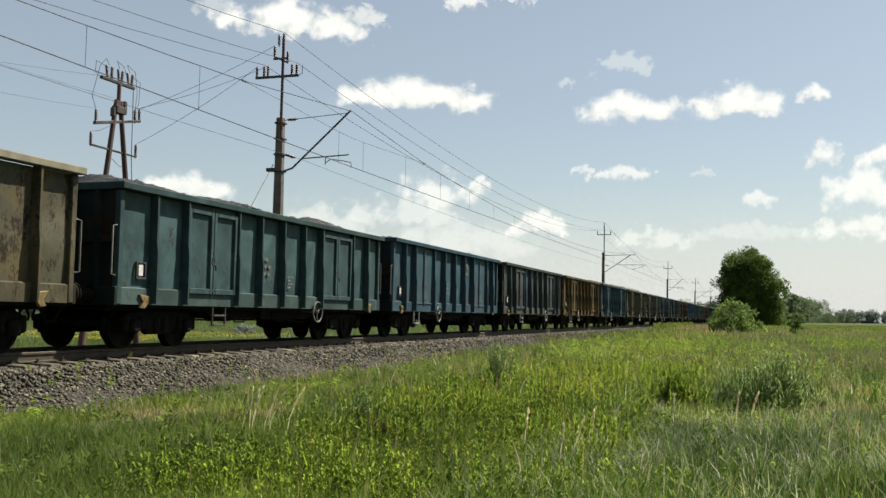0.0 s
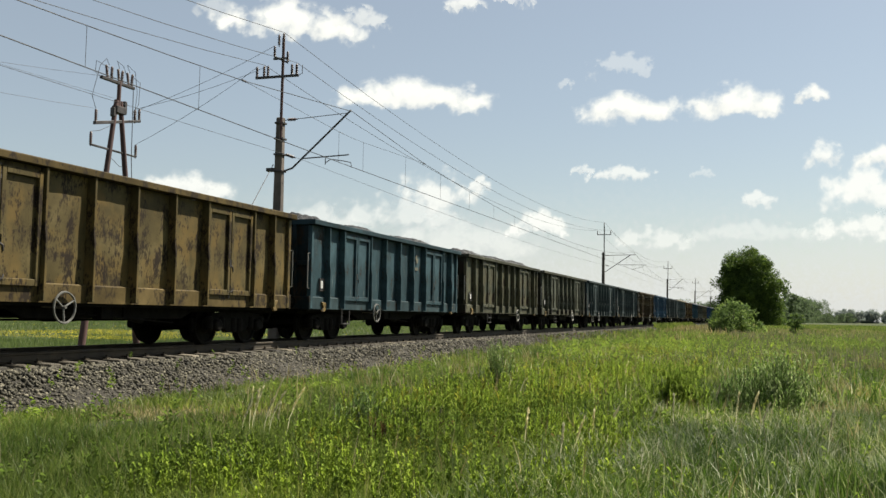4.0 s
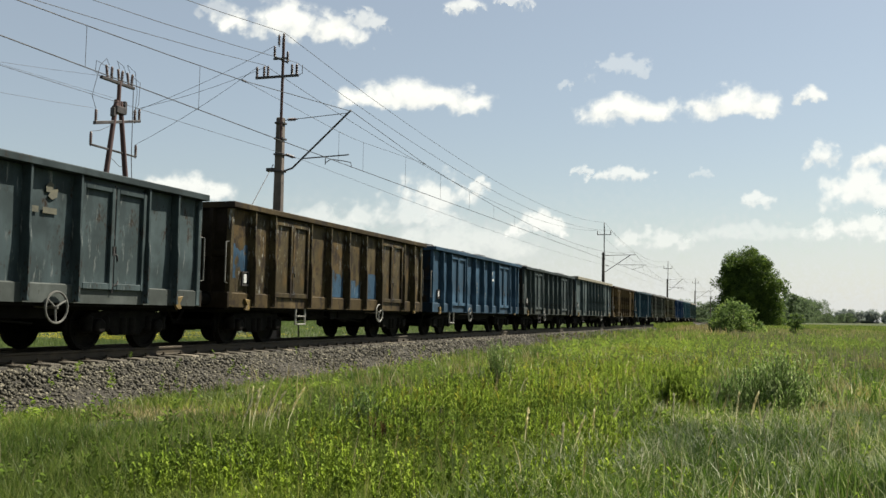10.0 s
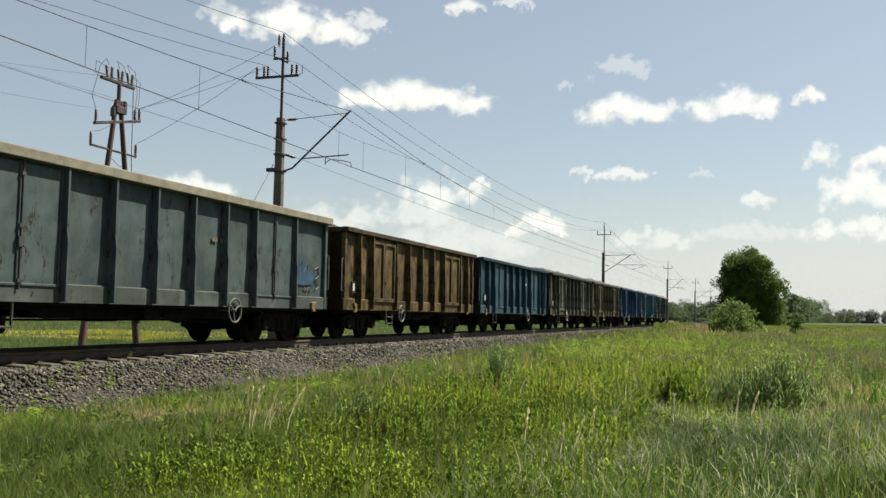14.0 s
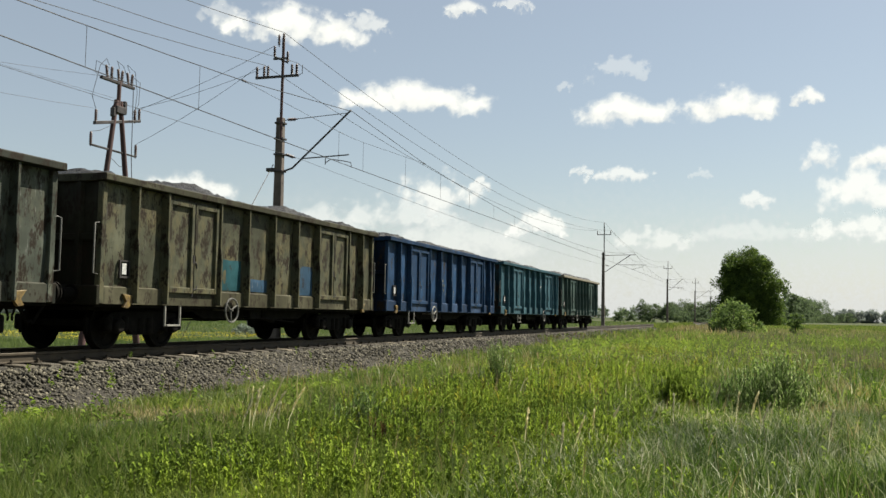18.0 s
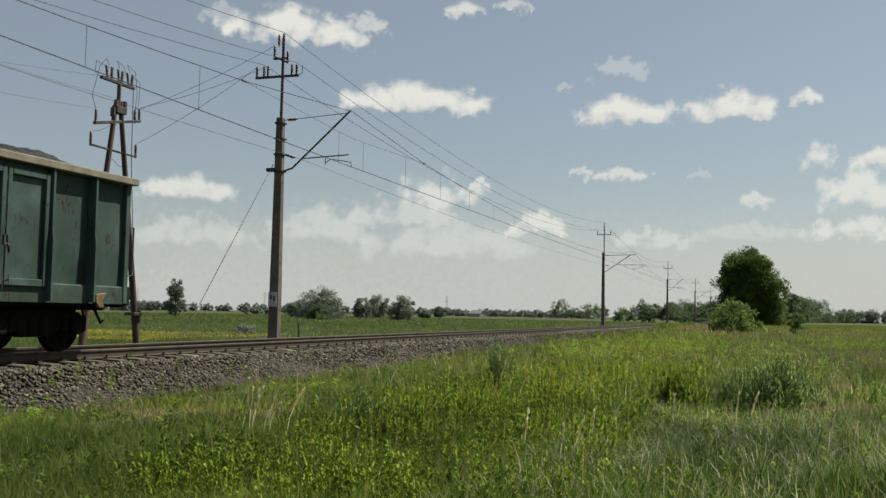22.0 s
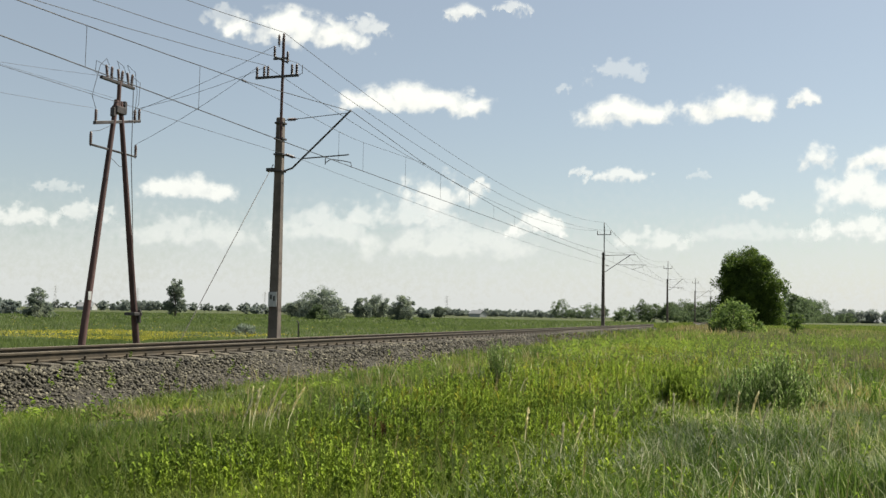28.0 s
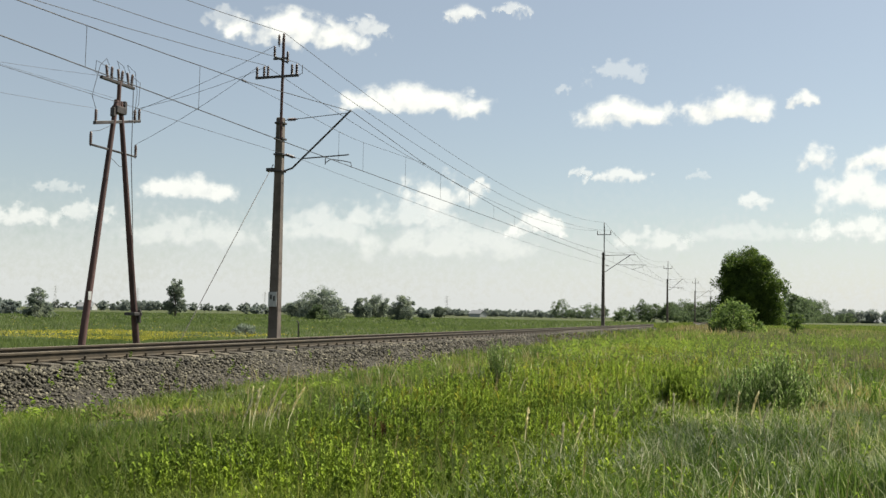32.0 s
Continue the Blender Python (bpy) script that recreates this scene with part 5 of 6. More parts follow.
def herbs(rs, at, tall, leaf, leaves=14, lift=0.0, dome=None):
    """Upright leafy stems: a thin stem and narrow leaves around it."""
    n = len(at)
    h = tall * (rs.uniform(0.55, 1.2, n) if dome is None else rs.uniform(0.68, 1.1, n) * dome)
    lean = rs.normal(0, 0.12, (n, 2))
    k = np.repeat(np.arange(n), leaves)
    m = len(k)
    t = rs.uniform(0.15, 1.0, m)
    p = at[k] + np.stack([lean[k, 0] * h[k] * t, lean[k, 1] * h[k] * t, h[k] * t], 1)
    a = rs.uniform(0, 6.283, m)
    rise = rs.uniform(0.05 + lift, 1.2 + lift, m)
    d = np.stack([np.cos(a), np.sin(a), rise], 1)
    d /= np.linalg.norm(d, axis=1)[:, None]
    s = np.stack([-np.sin(a), np.cos(a), np.zeros(m)], 1)
    L = (leaf * rs.uniform(0.6, 1.3, m) * (1.15 - 0.5 * t))[:, None]
    q = p + d * L * 0.5 + [0, 0, 0.02]
    e = p + d * L - np.array([0, 0, 1.0]) * L * 0.22
    V = np.stack([p, q + s * L * 0.062, e, q - s * L * 0.062], 1).reshape(-1, 3)
    i = np.arange(m)[:, None] * 4
    return V, np.concatenate([i + [0, 1, 2], i + [0, 2, 3]])


def lay(name, label, mat, pieces, category="grass"):
    Vs, Ts, Qs, n = [], [], [], 0
    for piece in pieces:
        V, T = piece[0], piece[1]
        Vs.append(V), Ts.append(T + n)
        if len(piece) > 2:
            Qs.append(piece[2] + n)
        n += len(V)
    me = raw_mesh(name, np.concatenate(Vs), np.concatenate(Ts), np.concatenate(Qs) if Qs else None)
    return tagged(part(name, me, mat), label, category, kind="stuff")


r = np.random.RandomState(101)
TOE = TRACK_X + 2.75


def off_bare(x, y):
    """Keeps the trodden bare patches near the bank thin."""
    bare = (((x + 9.4) / 1.1) ** 2 + ((y - 12.3) / 0.8) ** 2 < 1) | (((x + 8.0) / 0.8) ** 2 + ((y - 13.3) / 1.3) ** 2 < 1) | (((x + 7.2) / 0.5) ** 2 + ((y - 12.6) / 0.6) ** 2 < 1)
    bare |= (x < TOE + 2.6) & (np.sin(x * 2.3 + y * 0.7) * np.sin(y * 1.1 - x) > 0.35)
    return ~bare | (np.random.RandomState(len(x)).uniform(size=len(x)) < 0.10)


def tussocks(rs, centres, per, tall, wide, lean, spread_r):
    return blades(rs, np.repeat(centres, per, 0), tall, wide, lean, spread_r)


lay("meadow_grass", "rough green meadow grass beside the track", GRASS, [
    blades(r, spread(r, 14000, TOE, -6.0, 4.5, 13, 0.0, off_bare), 0.15, 0.0065, 0.7),
    blades(r, spread(r, 46000, -6.3, -1.5, 4.5, 13, 0.0, off_bare), 0.30, 0.0045, 0.7),
    blades(r, spread(r, 80000, TOE, 5, 13, 30, 0.0, off_bare), 0.17, 0.0075, 0.95),
    tussocks(r, spread(r, 1300, TOE + 0.5, 4, 11, 34, 0.3), 24, 0.27, 0.0075, 0.8, 0.13),
    blades(r, spread(r, 62000, TOE - 0.3, 9, 30, 62, 0.0), 0.27, 0.013, 0.8),
    blades(r, spread(r, 5000, TRACK_X + 1.9, TOE, 48, 105, 0.15), 0.2, 0.012, 0.5),
    blades(r, spread(r, 5000, TRACK_X + 1.5, TOE, 105, 160), 0.5, 0.03, 0.5),
    blades(r, spread(r, 62000, TOE - 0.5, 22, 62, 150, 0.0), 0.38, 0.03, 0.7),
    blades(r, spread(r, 26000, TOE - 0.5, 60, 150, 330, 0.0), 0.5, 0.10, 0.5),
    blades(r, spread(r, 42000, -9.5, 7, -8, 6.2, 0.0), 0.28, 0.009, 0.5),
    blades(r, spread(r, 16000, 3.0, 14, 4, 30, 0.0), 0.34, 0.012, 0.5)])
lay("lush_grass", "dense deep-green grass at the foot of the bank", GRASS_DEEP, [
    tussocks(r, spread(r, 1300, -9.0, -3.9, 4.5, 10.8, 0.3, off_bare), 34, 0.24, 0.0038, 0.75, 0.13),
    blades(r, spread(r, 9000, TOE, -6.0, 5.0, 12.5, 0.0, off_bare), 0.2, 0.005, 0.7),
    tussocks(r, spread(r, 500, -9.4, -5.5, 13.5, 24, 0.4), 26, 0.26, 0.007, 0.8, 0.14)])
lay("sedge_grass", "long arching grey-green sedge grass", SEDGE, [
    tussocks(r, spread(r, 1700, -2.3, 3.4, 6.0, 14, 0.9), 28, 0.40, 0.0058, 1.0, 0.10),
    blades(r, spread(r, 9000, -2.2, 3.2, 6.0, 14.5, 0.0), 0.34, 0.006, 0.7),
    tussocks(r, spread(r, 520, -2.8, 2.6, 12.5, 14.6, 0.3), 26, 0.36, 0.007, 0.7, 0.13),
    tussocks(r, spread(r, 300, -2.4, 3.8, 15, 20, 0.35), 24, 0.44, 0.010, 0.6, 0.12),
    tussocks(r, spread(r, 500, TOE + 1.5, 7, 18, 50, 0.2), 20, 0.45, 0.014, 0.7, 0.18)])
lay("glint_sedge", "silvery sedge blades painted pale as sun glints among the green", GLINT_SEDGE, [
    tussocks(r, spread(r, 330, -2.1, 1.2, 8.6, 14.2, 0.8), 9, 0.44, 0.0052, 0.9, 0.10),
    tussocks(r, spread(r, 130, 0.4, 3.4, 9.5, 18, 0.6), 8, 0.40, 0.0055, 0.9, 0.12)])
lay("meadow_herbs", "leafy bright yellow-green herbs in the meadow", HERB, [
    herbs(r, spread(r, 1350, -5.0, -1.3, 6.4, 13, 0.6), 0.46, 0.068, 58, 1.3),
    herbs(r, spread(r, 2300, -5.6, -1.2, 12, 26, 0.5), 0.46, 0.085, 38, 1.2),
    herbs(r, spread(r, 1300, -7.5, 1.0, 26, 60, 0.2), 0.45, 0.16, 12),
    herbs(r, spread(r, 90, -5.3, -4.4, 6.9, 8.2), 0.34, 0.10, 34, 1.0),
    herbs(r, spread(r, 620, -1.5, 3.2, 6, 15, 0.8), 0.34, 0.09, 16, 0.6)], "herbs")
lay("yellowing_herbs", "yellow-olive spurge turning colour in the meadow", OLIVE, [
    herbs(r, spread(r, 280, -5.6, -2.6, 12.0, 19, 0.5), 0.45, 0.10, 22, 1.2),
    herbs(r, spread(r, 130, -5.0, -3.0, 9.0, 12.5, 0.8), 0.42, 0.08, 14, 0.5),
    herbs(r, spread(r, 600, -6.0, -1.5, 19, 46, 0.3), 0.45, 0.12, 12, 0.4)], "herbs")
lay("bank_weeds", "few small green weeds sprouting from the ballast", HERB_DARK, [
    herbs(r, spread(r, 70, TRACK_X + 1.7, TOE, 8, 26, 0.6), 0.22, 0.07, 14), herbs(r, spread(r, 160, TRACK_X + 2.2, TOE + 0.2, 8, 40, 0.6), 0.26, 0.08, 14)], "weeds")
lay("dark_herbs", "mid-green leafy herbs between the grasses", HERB_DARK, [
    herbs(r, spread(r, 170, -6.6, -3.4, 5.5, 10, 0.8), 0.28, 0.08, 14),
    herbs(r, spread(r, 700, -5.8, -1.4, 6.4, 14, 0.6), 0.42, 0.065, 52, 1.2),
    herbs(r, spread(r, 260, -7.2, -4.6, 6.6, 12.5, 0.9), 0.30, 0.06, 30, 1.2),
    herbs(r, spread(r, 1800, -9.5, 4, 10, 30, 0.5, off_bare), 0.34, 0.12, 12),
    herbs(r, spread(r, 3400, -9.5, 16, 30, 95, 0.15), 0.5, 0.2, 9)], "herbs")
lay("reddish_herbs", "patches of yellowish and russet sorrel", RUSSET, [
    herbs(r, spread(r, 420, TRACK_X + 1.8, TOE + 0.4, 42, 100, 0.2), 0.2, 0.08, 8),
    herbs(r, spread(r, 90, -5.5, 0.5, 13, 40, 0.5), 0.36, 0.08, 9), herbs(r, spread(r, 40, -5.2, -2.2, 7, 12, 0.7), 0.34, 0.08, 10)], "herbs")
lay("dry_stems", "scattered pale dry grass stems", DRY, [
    blades(r, spread(r, 520, -6.5, 3.2, 6.5, 14), 0.58, 0.005, 0.5),
    blades(r, spread(r, 1300, TOE, 5, 14, 34), 0.52, 0.008, 0.45),
    blades(r, spread(r, 3000, TOE - 0.2, TOE + 1.8, 5, 60, 0.5), 0.16, 0.006, 0.8),
    blades(r, spread(r, 2600, -9.5, -4.2, 5, 12.5), 0.19, 0.0045, 0.6),
    blades(r, spread(r, 3600, -10.0, -6.6, 11.2, 14.6), 0.10, 0.007, 0.95),
    tussocks(r, spread(r, 110, 0.4, 3.4, 9.5, 16, 0.7), 22, 0.42, 0.008, 0.6, 0.08),
    tussocks(r, spread(r, 50, 0.8, 3.2, 15.5, 25, 0.4), 22, 0.40, 0.008, 0.4, 0.14),
    tussocks(r, spread(r, 260, -8.0, 4.0, 16, 45, 0.4), 16, 0.42, 0.012, 0.5, 0.12),
    blades(r, spread(r, 6500, TOE + 0.4, 14, 60, 150, 0.1), 0.6, 0.035, 0.4),
    blades(r, spread(r, 9000, TOE, -2.0, 95, 260, 0.05), 0.8, 0.07, 0.4),
    blades(r, spread(r, 9000, -18.5, TRACK_X - 2.9, 24, 90, 0.2), 0.34, 0.012, 0.5),
    blades(r, spread(r, 9000, -21, TRACK_X - 2.9, 90, 260, 0.1), 0.55, 0.035, 0.5)])
lay("brown_weed_stalks", "stand of grey-brown dead weed stalks", STALK, [
    blades(r, spread(r, 9500, -1.6, 14, 30, 95, 0.12), 0.66, 0.010, 0.3),
    blades(r, spread(r, 2600, -3.0, 2.0, 24, 100, 0.2), 0.6, 0.010, 0.3)], "weeds")
lay("crop_field", "green crop in the field beyond the track", CROP, [
    blades(r, spread(r, 70000, -44, -17.2, 10, 60), 0.26, 0.009, 0.6),
    blades(r, spread(r, 70000, -110, -30, 35, 170), 0.34, 0.022, 0.6),
    blades(r, spread(r, 42000, -260, -20, 120, 420), 0.4, 0.11, 0.6)], "crop")


def plumes(rs, at, tall):
    """Tall grass stems, each with a narrow pale seed head of small husks."""
    n = len(at)
    h = tall * rs.uniform(0.75, 1.15, n)
    d = rs.normal(0, 0.10, (n, 2)) + [0.16, 0.05]
    k = np.repeat(np.arange(n), 80)
    t = rs.uniform(0.64, 1.0, len(k))
    p = at[k] + np.stack([d[k, 0] * h[k] * t ** 2, d[k, 1] * h[k] * t ** 2, h[k] * t], 1) + rs.normal(0, 0.0045, (len(k), 3))
    s = 0.024
    a = rs.normal(0, 0.18, (len(k), 3)) + np.stack([d[k, 0] * 2 * t, d[k, 1] * 2 * t, np.ones(len(k))], 1)
    b = rs.normal(size=(len(k), 3)) * [1, 1, 0.2]
    V = np.stack([p - a * s, p + b * s * 0.2, p + a * s, p - b * s * 0.2], 1).reshape(-1, 3)
    i = np.arange(len(k))[:, None] * 4
    F = np.concatenate([i + [0, 1, 2], i + [0, 2, 3]])
    w = np.array([0.004, 0, 0])
    mid = at + np.stack([d[:, 0] * h * 0.25, d[:, 1] * h * 0.25, h * 0.5], 1)
    top = at + np.stack([d[:, 0] * h * 0.9, d[:, 1] * h * 0.9, h * 0.96], 1)
    V2 = np.stack([at - w, at + w, mid + w, mid - w, top], 1).reshape(-1, 3)
    j = np.arange(n)[:, None] * 5 + len(V)
    return np.concatenate([V, V2]), np.concatenate([F, j + [0, 1, 2], j + [0, 2, 3], j + [3, 2, 4]])


lay("seed_head_grass", "tall pale grass stems with feathery seed heads", PLUME, [
    plumes(r, spread(r, 9, -6.1, -5.55, 10.2, 10.7), 0.72), plumes(r, spread(r, 4, -2.8, -1.6, 9.5, 11), 0.55), plumes(r, spread(r, 8, -3.0, 3.0, 10.5, 14), 0.55), plumes(r, spread(r, 14, -7.0, 3.0, 14, 24), 0.6)])


def blossoms(rs, at, size):
    n = len(at)
    p = at + [0, 0, 0.26]
    p[:, 2] += rs.uniform(0.0, 0.14, n)
    s = (size * rs.uniform(0.6, 1.3, n))[:, None]
    a, b = rs.normal(size=(n, 3)), rs.normal(size=(n, 3))
    a /= np.linalg.norm(a, axis=1)[:, None]
    b /= np.linalg.norm(b, axis=1)[:, None]
    V = np.stack([p + a * s, p + b * s, p - a * s, p - b * s], 1).reshape(-1, 3)
    i = np.arange(n)[:, None] * 4
    return V, np.concatenate([i + [0, 1, 2], i + [0, 2, 3]])


lay("yellow_flowers", "band of yellow blossom in the crop field", BLOSSOM, [
    blossoms(r, spread(r, 18000, -52, -34, 46, 66, 0.12), 0.021), blossoms(r, spread(r, 700, -100, -30, 44, 110, 0.1), 0.045)], "flowers")

# single plants that stand out
def shrub(name, x, y, tall, wide, mat, label, seed, stems=60, leaves=26, leaf=0.1, category="shrub"):
    rs = np.random.RandomState(seed)
    z = ground_height(x, y)
    at = np.stack([rs.normal(0, wide / 4.5, stems), rs.normal(0, wide / 4.5, stems), np.zeros(stems)], 1)
    far = np.sqrt(np.clip(1 - (at[:, 0] ** 2 + at[:, 1] ** 2) / (wide * 0.62) ** 2, 0.3, 1))
    thing = new(name)
    thing.location = (x, y, z - 0.02)
    tagged(thing, label, category)
    V, F = herbs(rs, at, tall, leaf * 1.25, leaves, 1.8, far)
    part("leaves", raw_mesh("leaves", V, F), mat, thing)
    b = Build()
    for p in at[:24]:
        b.rings([(p[0], p[1], 0), (p[0] * 1.15, p[1] * 1.15, tall * 0.85)], [0.006, 0.002], 4)
    part("woody_base", b.mesh("woody_base"), STALK, thing)["kind"] = "stuff"
    return thing


shrub("grey_shrub", -5.1, 18.6, 0.98, 0.60, HERB_GREY, "small airy grey-green shrub near the bank", 1, 64, 40, 0.065)
shrub("willow_shrub", 0.16, 14.9, 1.05, 1.1, HERB_GREY, "tall leafy grey-green shrub rising from the sedge", 2, 150, 56, 0.082)
shrub("willow_shrub", -1.3, 15.6, 0.82, 0.9, HERB, "smaller leafy willow shrub in the sedge", 3, 110, 50, 0.085)
shrub("willow_shrub", -0.45, 16.6, 0.74, 0.7, HERB_GREY, "low willow shoots between the shrubs", 4, 50, 40, 0.09)
shrub("dock_plant", -4.28, 10.4, 0.42, 0.32, RUSSET, "russet withered dock plant among herbs", 5, 24, 22, 0.09, "weed")
shrub("tall_herb", -4.9, 11.3, 0.66, 0.75, HERB_GREY, "grey-green tall leafy herb", 6, 60, 40, 0.075, "weed")
shrub("tall_herb", -4.15, 11.3, 0.58, 0.5, HERB, "bright leafy herb in the meadow", 8, 40, 36, 0.075, "weed")
shrub("tall_herb", -4.62, 7.7, 0.36, 0.7, HERB_GREY, "pale green leafy herb clump at the meadow's edge", 7, 60, 34, 0.075, "weed")

# a small dark bush in the crop, a few far farm buildings and pylons on the horizon
tree("field_bush", -38.6, 66.0, FIELD, 0.95, 2.6, "low", LEAF_MID, "low dark green bush at the crop's edge", 61, 40, 30, 0.1, "bush", 0.0)
HOUSE_WALL = surface("far_render_wall", (0.24, 0.245, 0.24), (0.36, 0.365, 0.355), 0.6, 0.9, 0, 0.1, 8, 0.01)
HOUSE_ROOF = surface("far_sheet_roof", (0.16, 0.165, 0.17), (0.24, 0.245, 0.25), 0.8, 0.85, 0, 0.2, 8, 0.02)


def farm_house(x, y, w, d, h, turn):
    thing = new("farm_house")
    thing.matrix_basis = pose(x, y, FIELD, 0, 0, turn)
    tagged(thing, "small pale farm house with a grey roof among far trees", "house", "farm houses on the horizon")
    part("wall", Build().prism([(-w / 2, 0), (w / 2, 0), (w / 2, h), (0, h + w * 0.32), (-w / 2, h)], "y", -d / 2, d / 2).mesh("wall"), HOUSE_WALL, thing)
    for s in (-1, 1):
        part("roof", Build().prism([(0, h + w * 0.345), (s * (w / 2 + 0.4), h - 0.24), (s * (w / 2 + 0.4), h - 0.02), (0, h + w * 0.345 + 0.22)], "y", -d / 2 - 0.4, d / 2 + 0.4).mesh("roof"), HOUSE_ROOF, thing)
    for yy in (-d / 4, d / 4):
        part("window", Build().box(w / 2 - 0.05, w / 2 + 0.04, yy - 0.6, yy + 0.6, h * 0.35, h * 0.8).mesh("window", 0.02), DARK_STEEL, thing)


farm_house(-480.0, 590.0, 8.0, 12.0, 2.6, 100)
farm_house(-232.0, 780.0, 8.0, 14.0, 2.8, 60)


def pylon(x, y, tall):
    thing = new("power_pylon")
    thing.location = (x, y, FIELD)
    tagged(thing, "faint grey lattice power pylon on the horizon", "pylon", "pylons on the horizon")
    body = Build()
    for sx, sy in ((-1, -1), (1, -1), (1, 1), (-1, 1)):
        body.rings([(sx * tall * 0.07, sy * tall * 0.07, 0), (sx * 0.35, sy * 0.35, tall)], 0.05, 4)
    for k in range(8):
        a, b = tall * k / 8, tall * (k + 1) / 8
        ra, rb = tall * 0.07 * (1 - k / 8) + 0.35 * k / 8, tall * 0.07 * (1 - (k + 1) / 8) + 0.35 * (k + 1) / 8
        for s in (-1, 1):
            body.rings([(-ra, s * ra, a), (rb, s * rb, b)], 0.03, 4)
            body.rings([(s * ra, ra, a), (s * rb, -rb, b)], 0.03, 4)
    part("lattice", body.mesh("lattice"), PALE_STEEL, thing)
    for z, w in ((0.72, 0.16), (0.83, 0.2), (0.94, 0.14)):
        part("cross_arm", Build().rings([(-tall * w, 0, tall * z), (0, 0, tall * z + 0.5), (tall * w, 0, tall * z)], 0.07, 4).mesh("cross_arm"), PALE_STEEL, thing)


for x, y, tall in ((-650, 880, 24), (-760, 880, 26), (-560, 1000, 24), (-300, 900, 20)):
    pylon(x, y, tall)

# ---- clouds: far sheets with torn edges that drift with the wind ----
def cloud_material(name, glow, tint=(1.0, 1.0, 0.985)):
    mat, n, l, bsdf = shader(name)
    n.remove(bsdf)
    at = n.new("ShaderNodeAttribute")
    at.attribute_name = "fullness"
    co = n.new("ShaderNodeTexCoord").outputs["Object"]
    wisp = noise_tex(n, l, co, 0.03, 7, 0.6)
    body = noise_tex(n, l, co, 0.014, 5, 0.55, (1, 1, 1.4), (40, 10, 3))
    half = n.new("ShaderNodeMath")
    half.operation = "MULTIPLY_ADD"
    half.inputs[1].default_value, half.inputs[2].default_value = 0.70, -0.10
    l.new(at.outputs["Fac"], half.inputs[0])
    s = n.new("ShaderNodeMath")
    s.operation = "MULTIPLY_ADD"
    l.new(wisp, s.inputs[0])
    s.inputs[1].default_value = 0.66
    l.new(half.outputs[0], s.inputs[2])
    alpha = ramp(n, l, s.outputs[0], [(0.18, (0, 0, 0)), (0.36, (0.13, 0.13, 0.13)), (0.54, (0.55, 0.55, 0.55)), (0.84, (1, 1, 1))])
    em = n.new("ShaderNodeEmission")
    rise = n.new("ShaderNodeAttribute")
    rise.attribute_name = "rise"
    tone = n.new("ShaderNodeMath")
    tone.operation = "MULTIPLY_ADD"
    l.new(body, tone.inputs[0])
    tone.inputs[1].default_value = 0.8
    l.new(rise.outputs["Fac"], tone.inputs[2])
    # shade of the undersides painted into the glow, greyer lower down
    l.new(ramp(n, l, tone.outputs[0], [(0.48, (0.76, 0.79, 0.82)), (0.90, tint)]), em.inputs[0])
    em.inputs[1].default_value = glow
    tr = n.new("ShaderNodeBsdfTransparent")
    thin = n.new("ShaderNodeAttribute")
    thin.attribute_name = "cover"
    k = n.new("ShaderNodeMath")
    k.operation = "MULTIPLY"
    l.new(alpha, k.inputs[0])
    l.new(thin.outputs["Fac"], k.inputs[1])
    mx = n.new("ShaderNodeMixShader")
    l.new(k.outputs[0], mx.inputs[0])
    l.new(tr.outputs[0], mx.inputs[1])
    l.new(em.outputs[0], mx.inputs[2])
    l.new(mx.outputs[0], n["Material Output"].inputs[0])
    return mat


VAPOUR, HAZE = cloud_material("cloud_vapour", 0.53, (0.985, 1.0, 1.0)), cloud_material("horizon_haze", 0.395, (0.94, 0.985, 1.05))
clouds = []


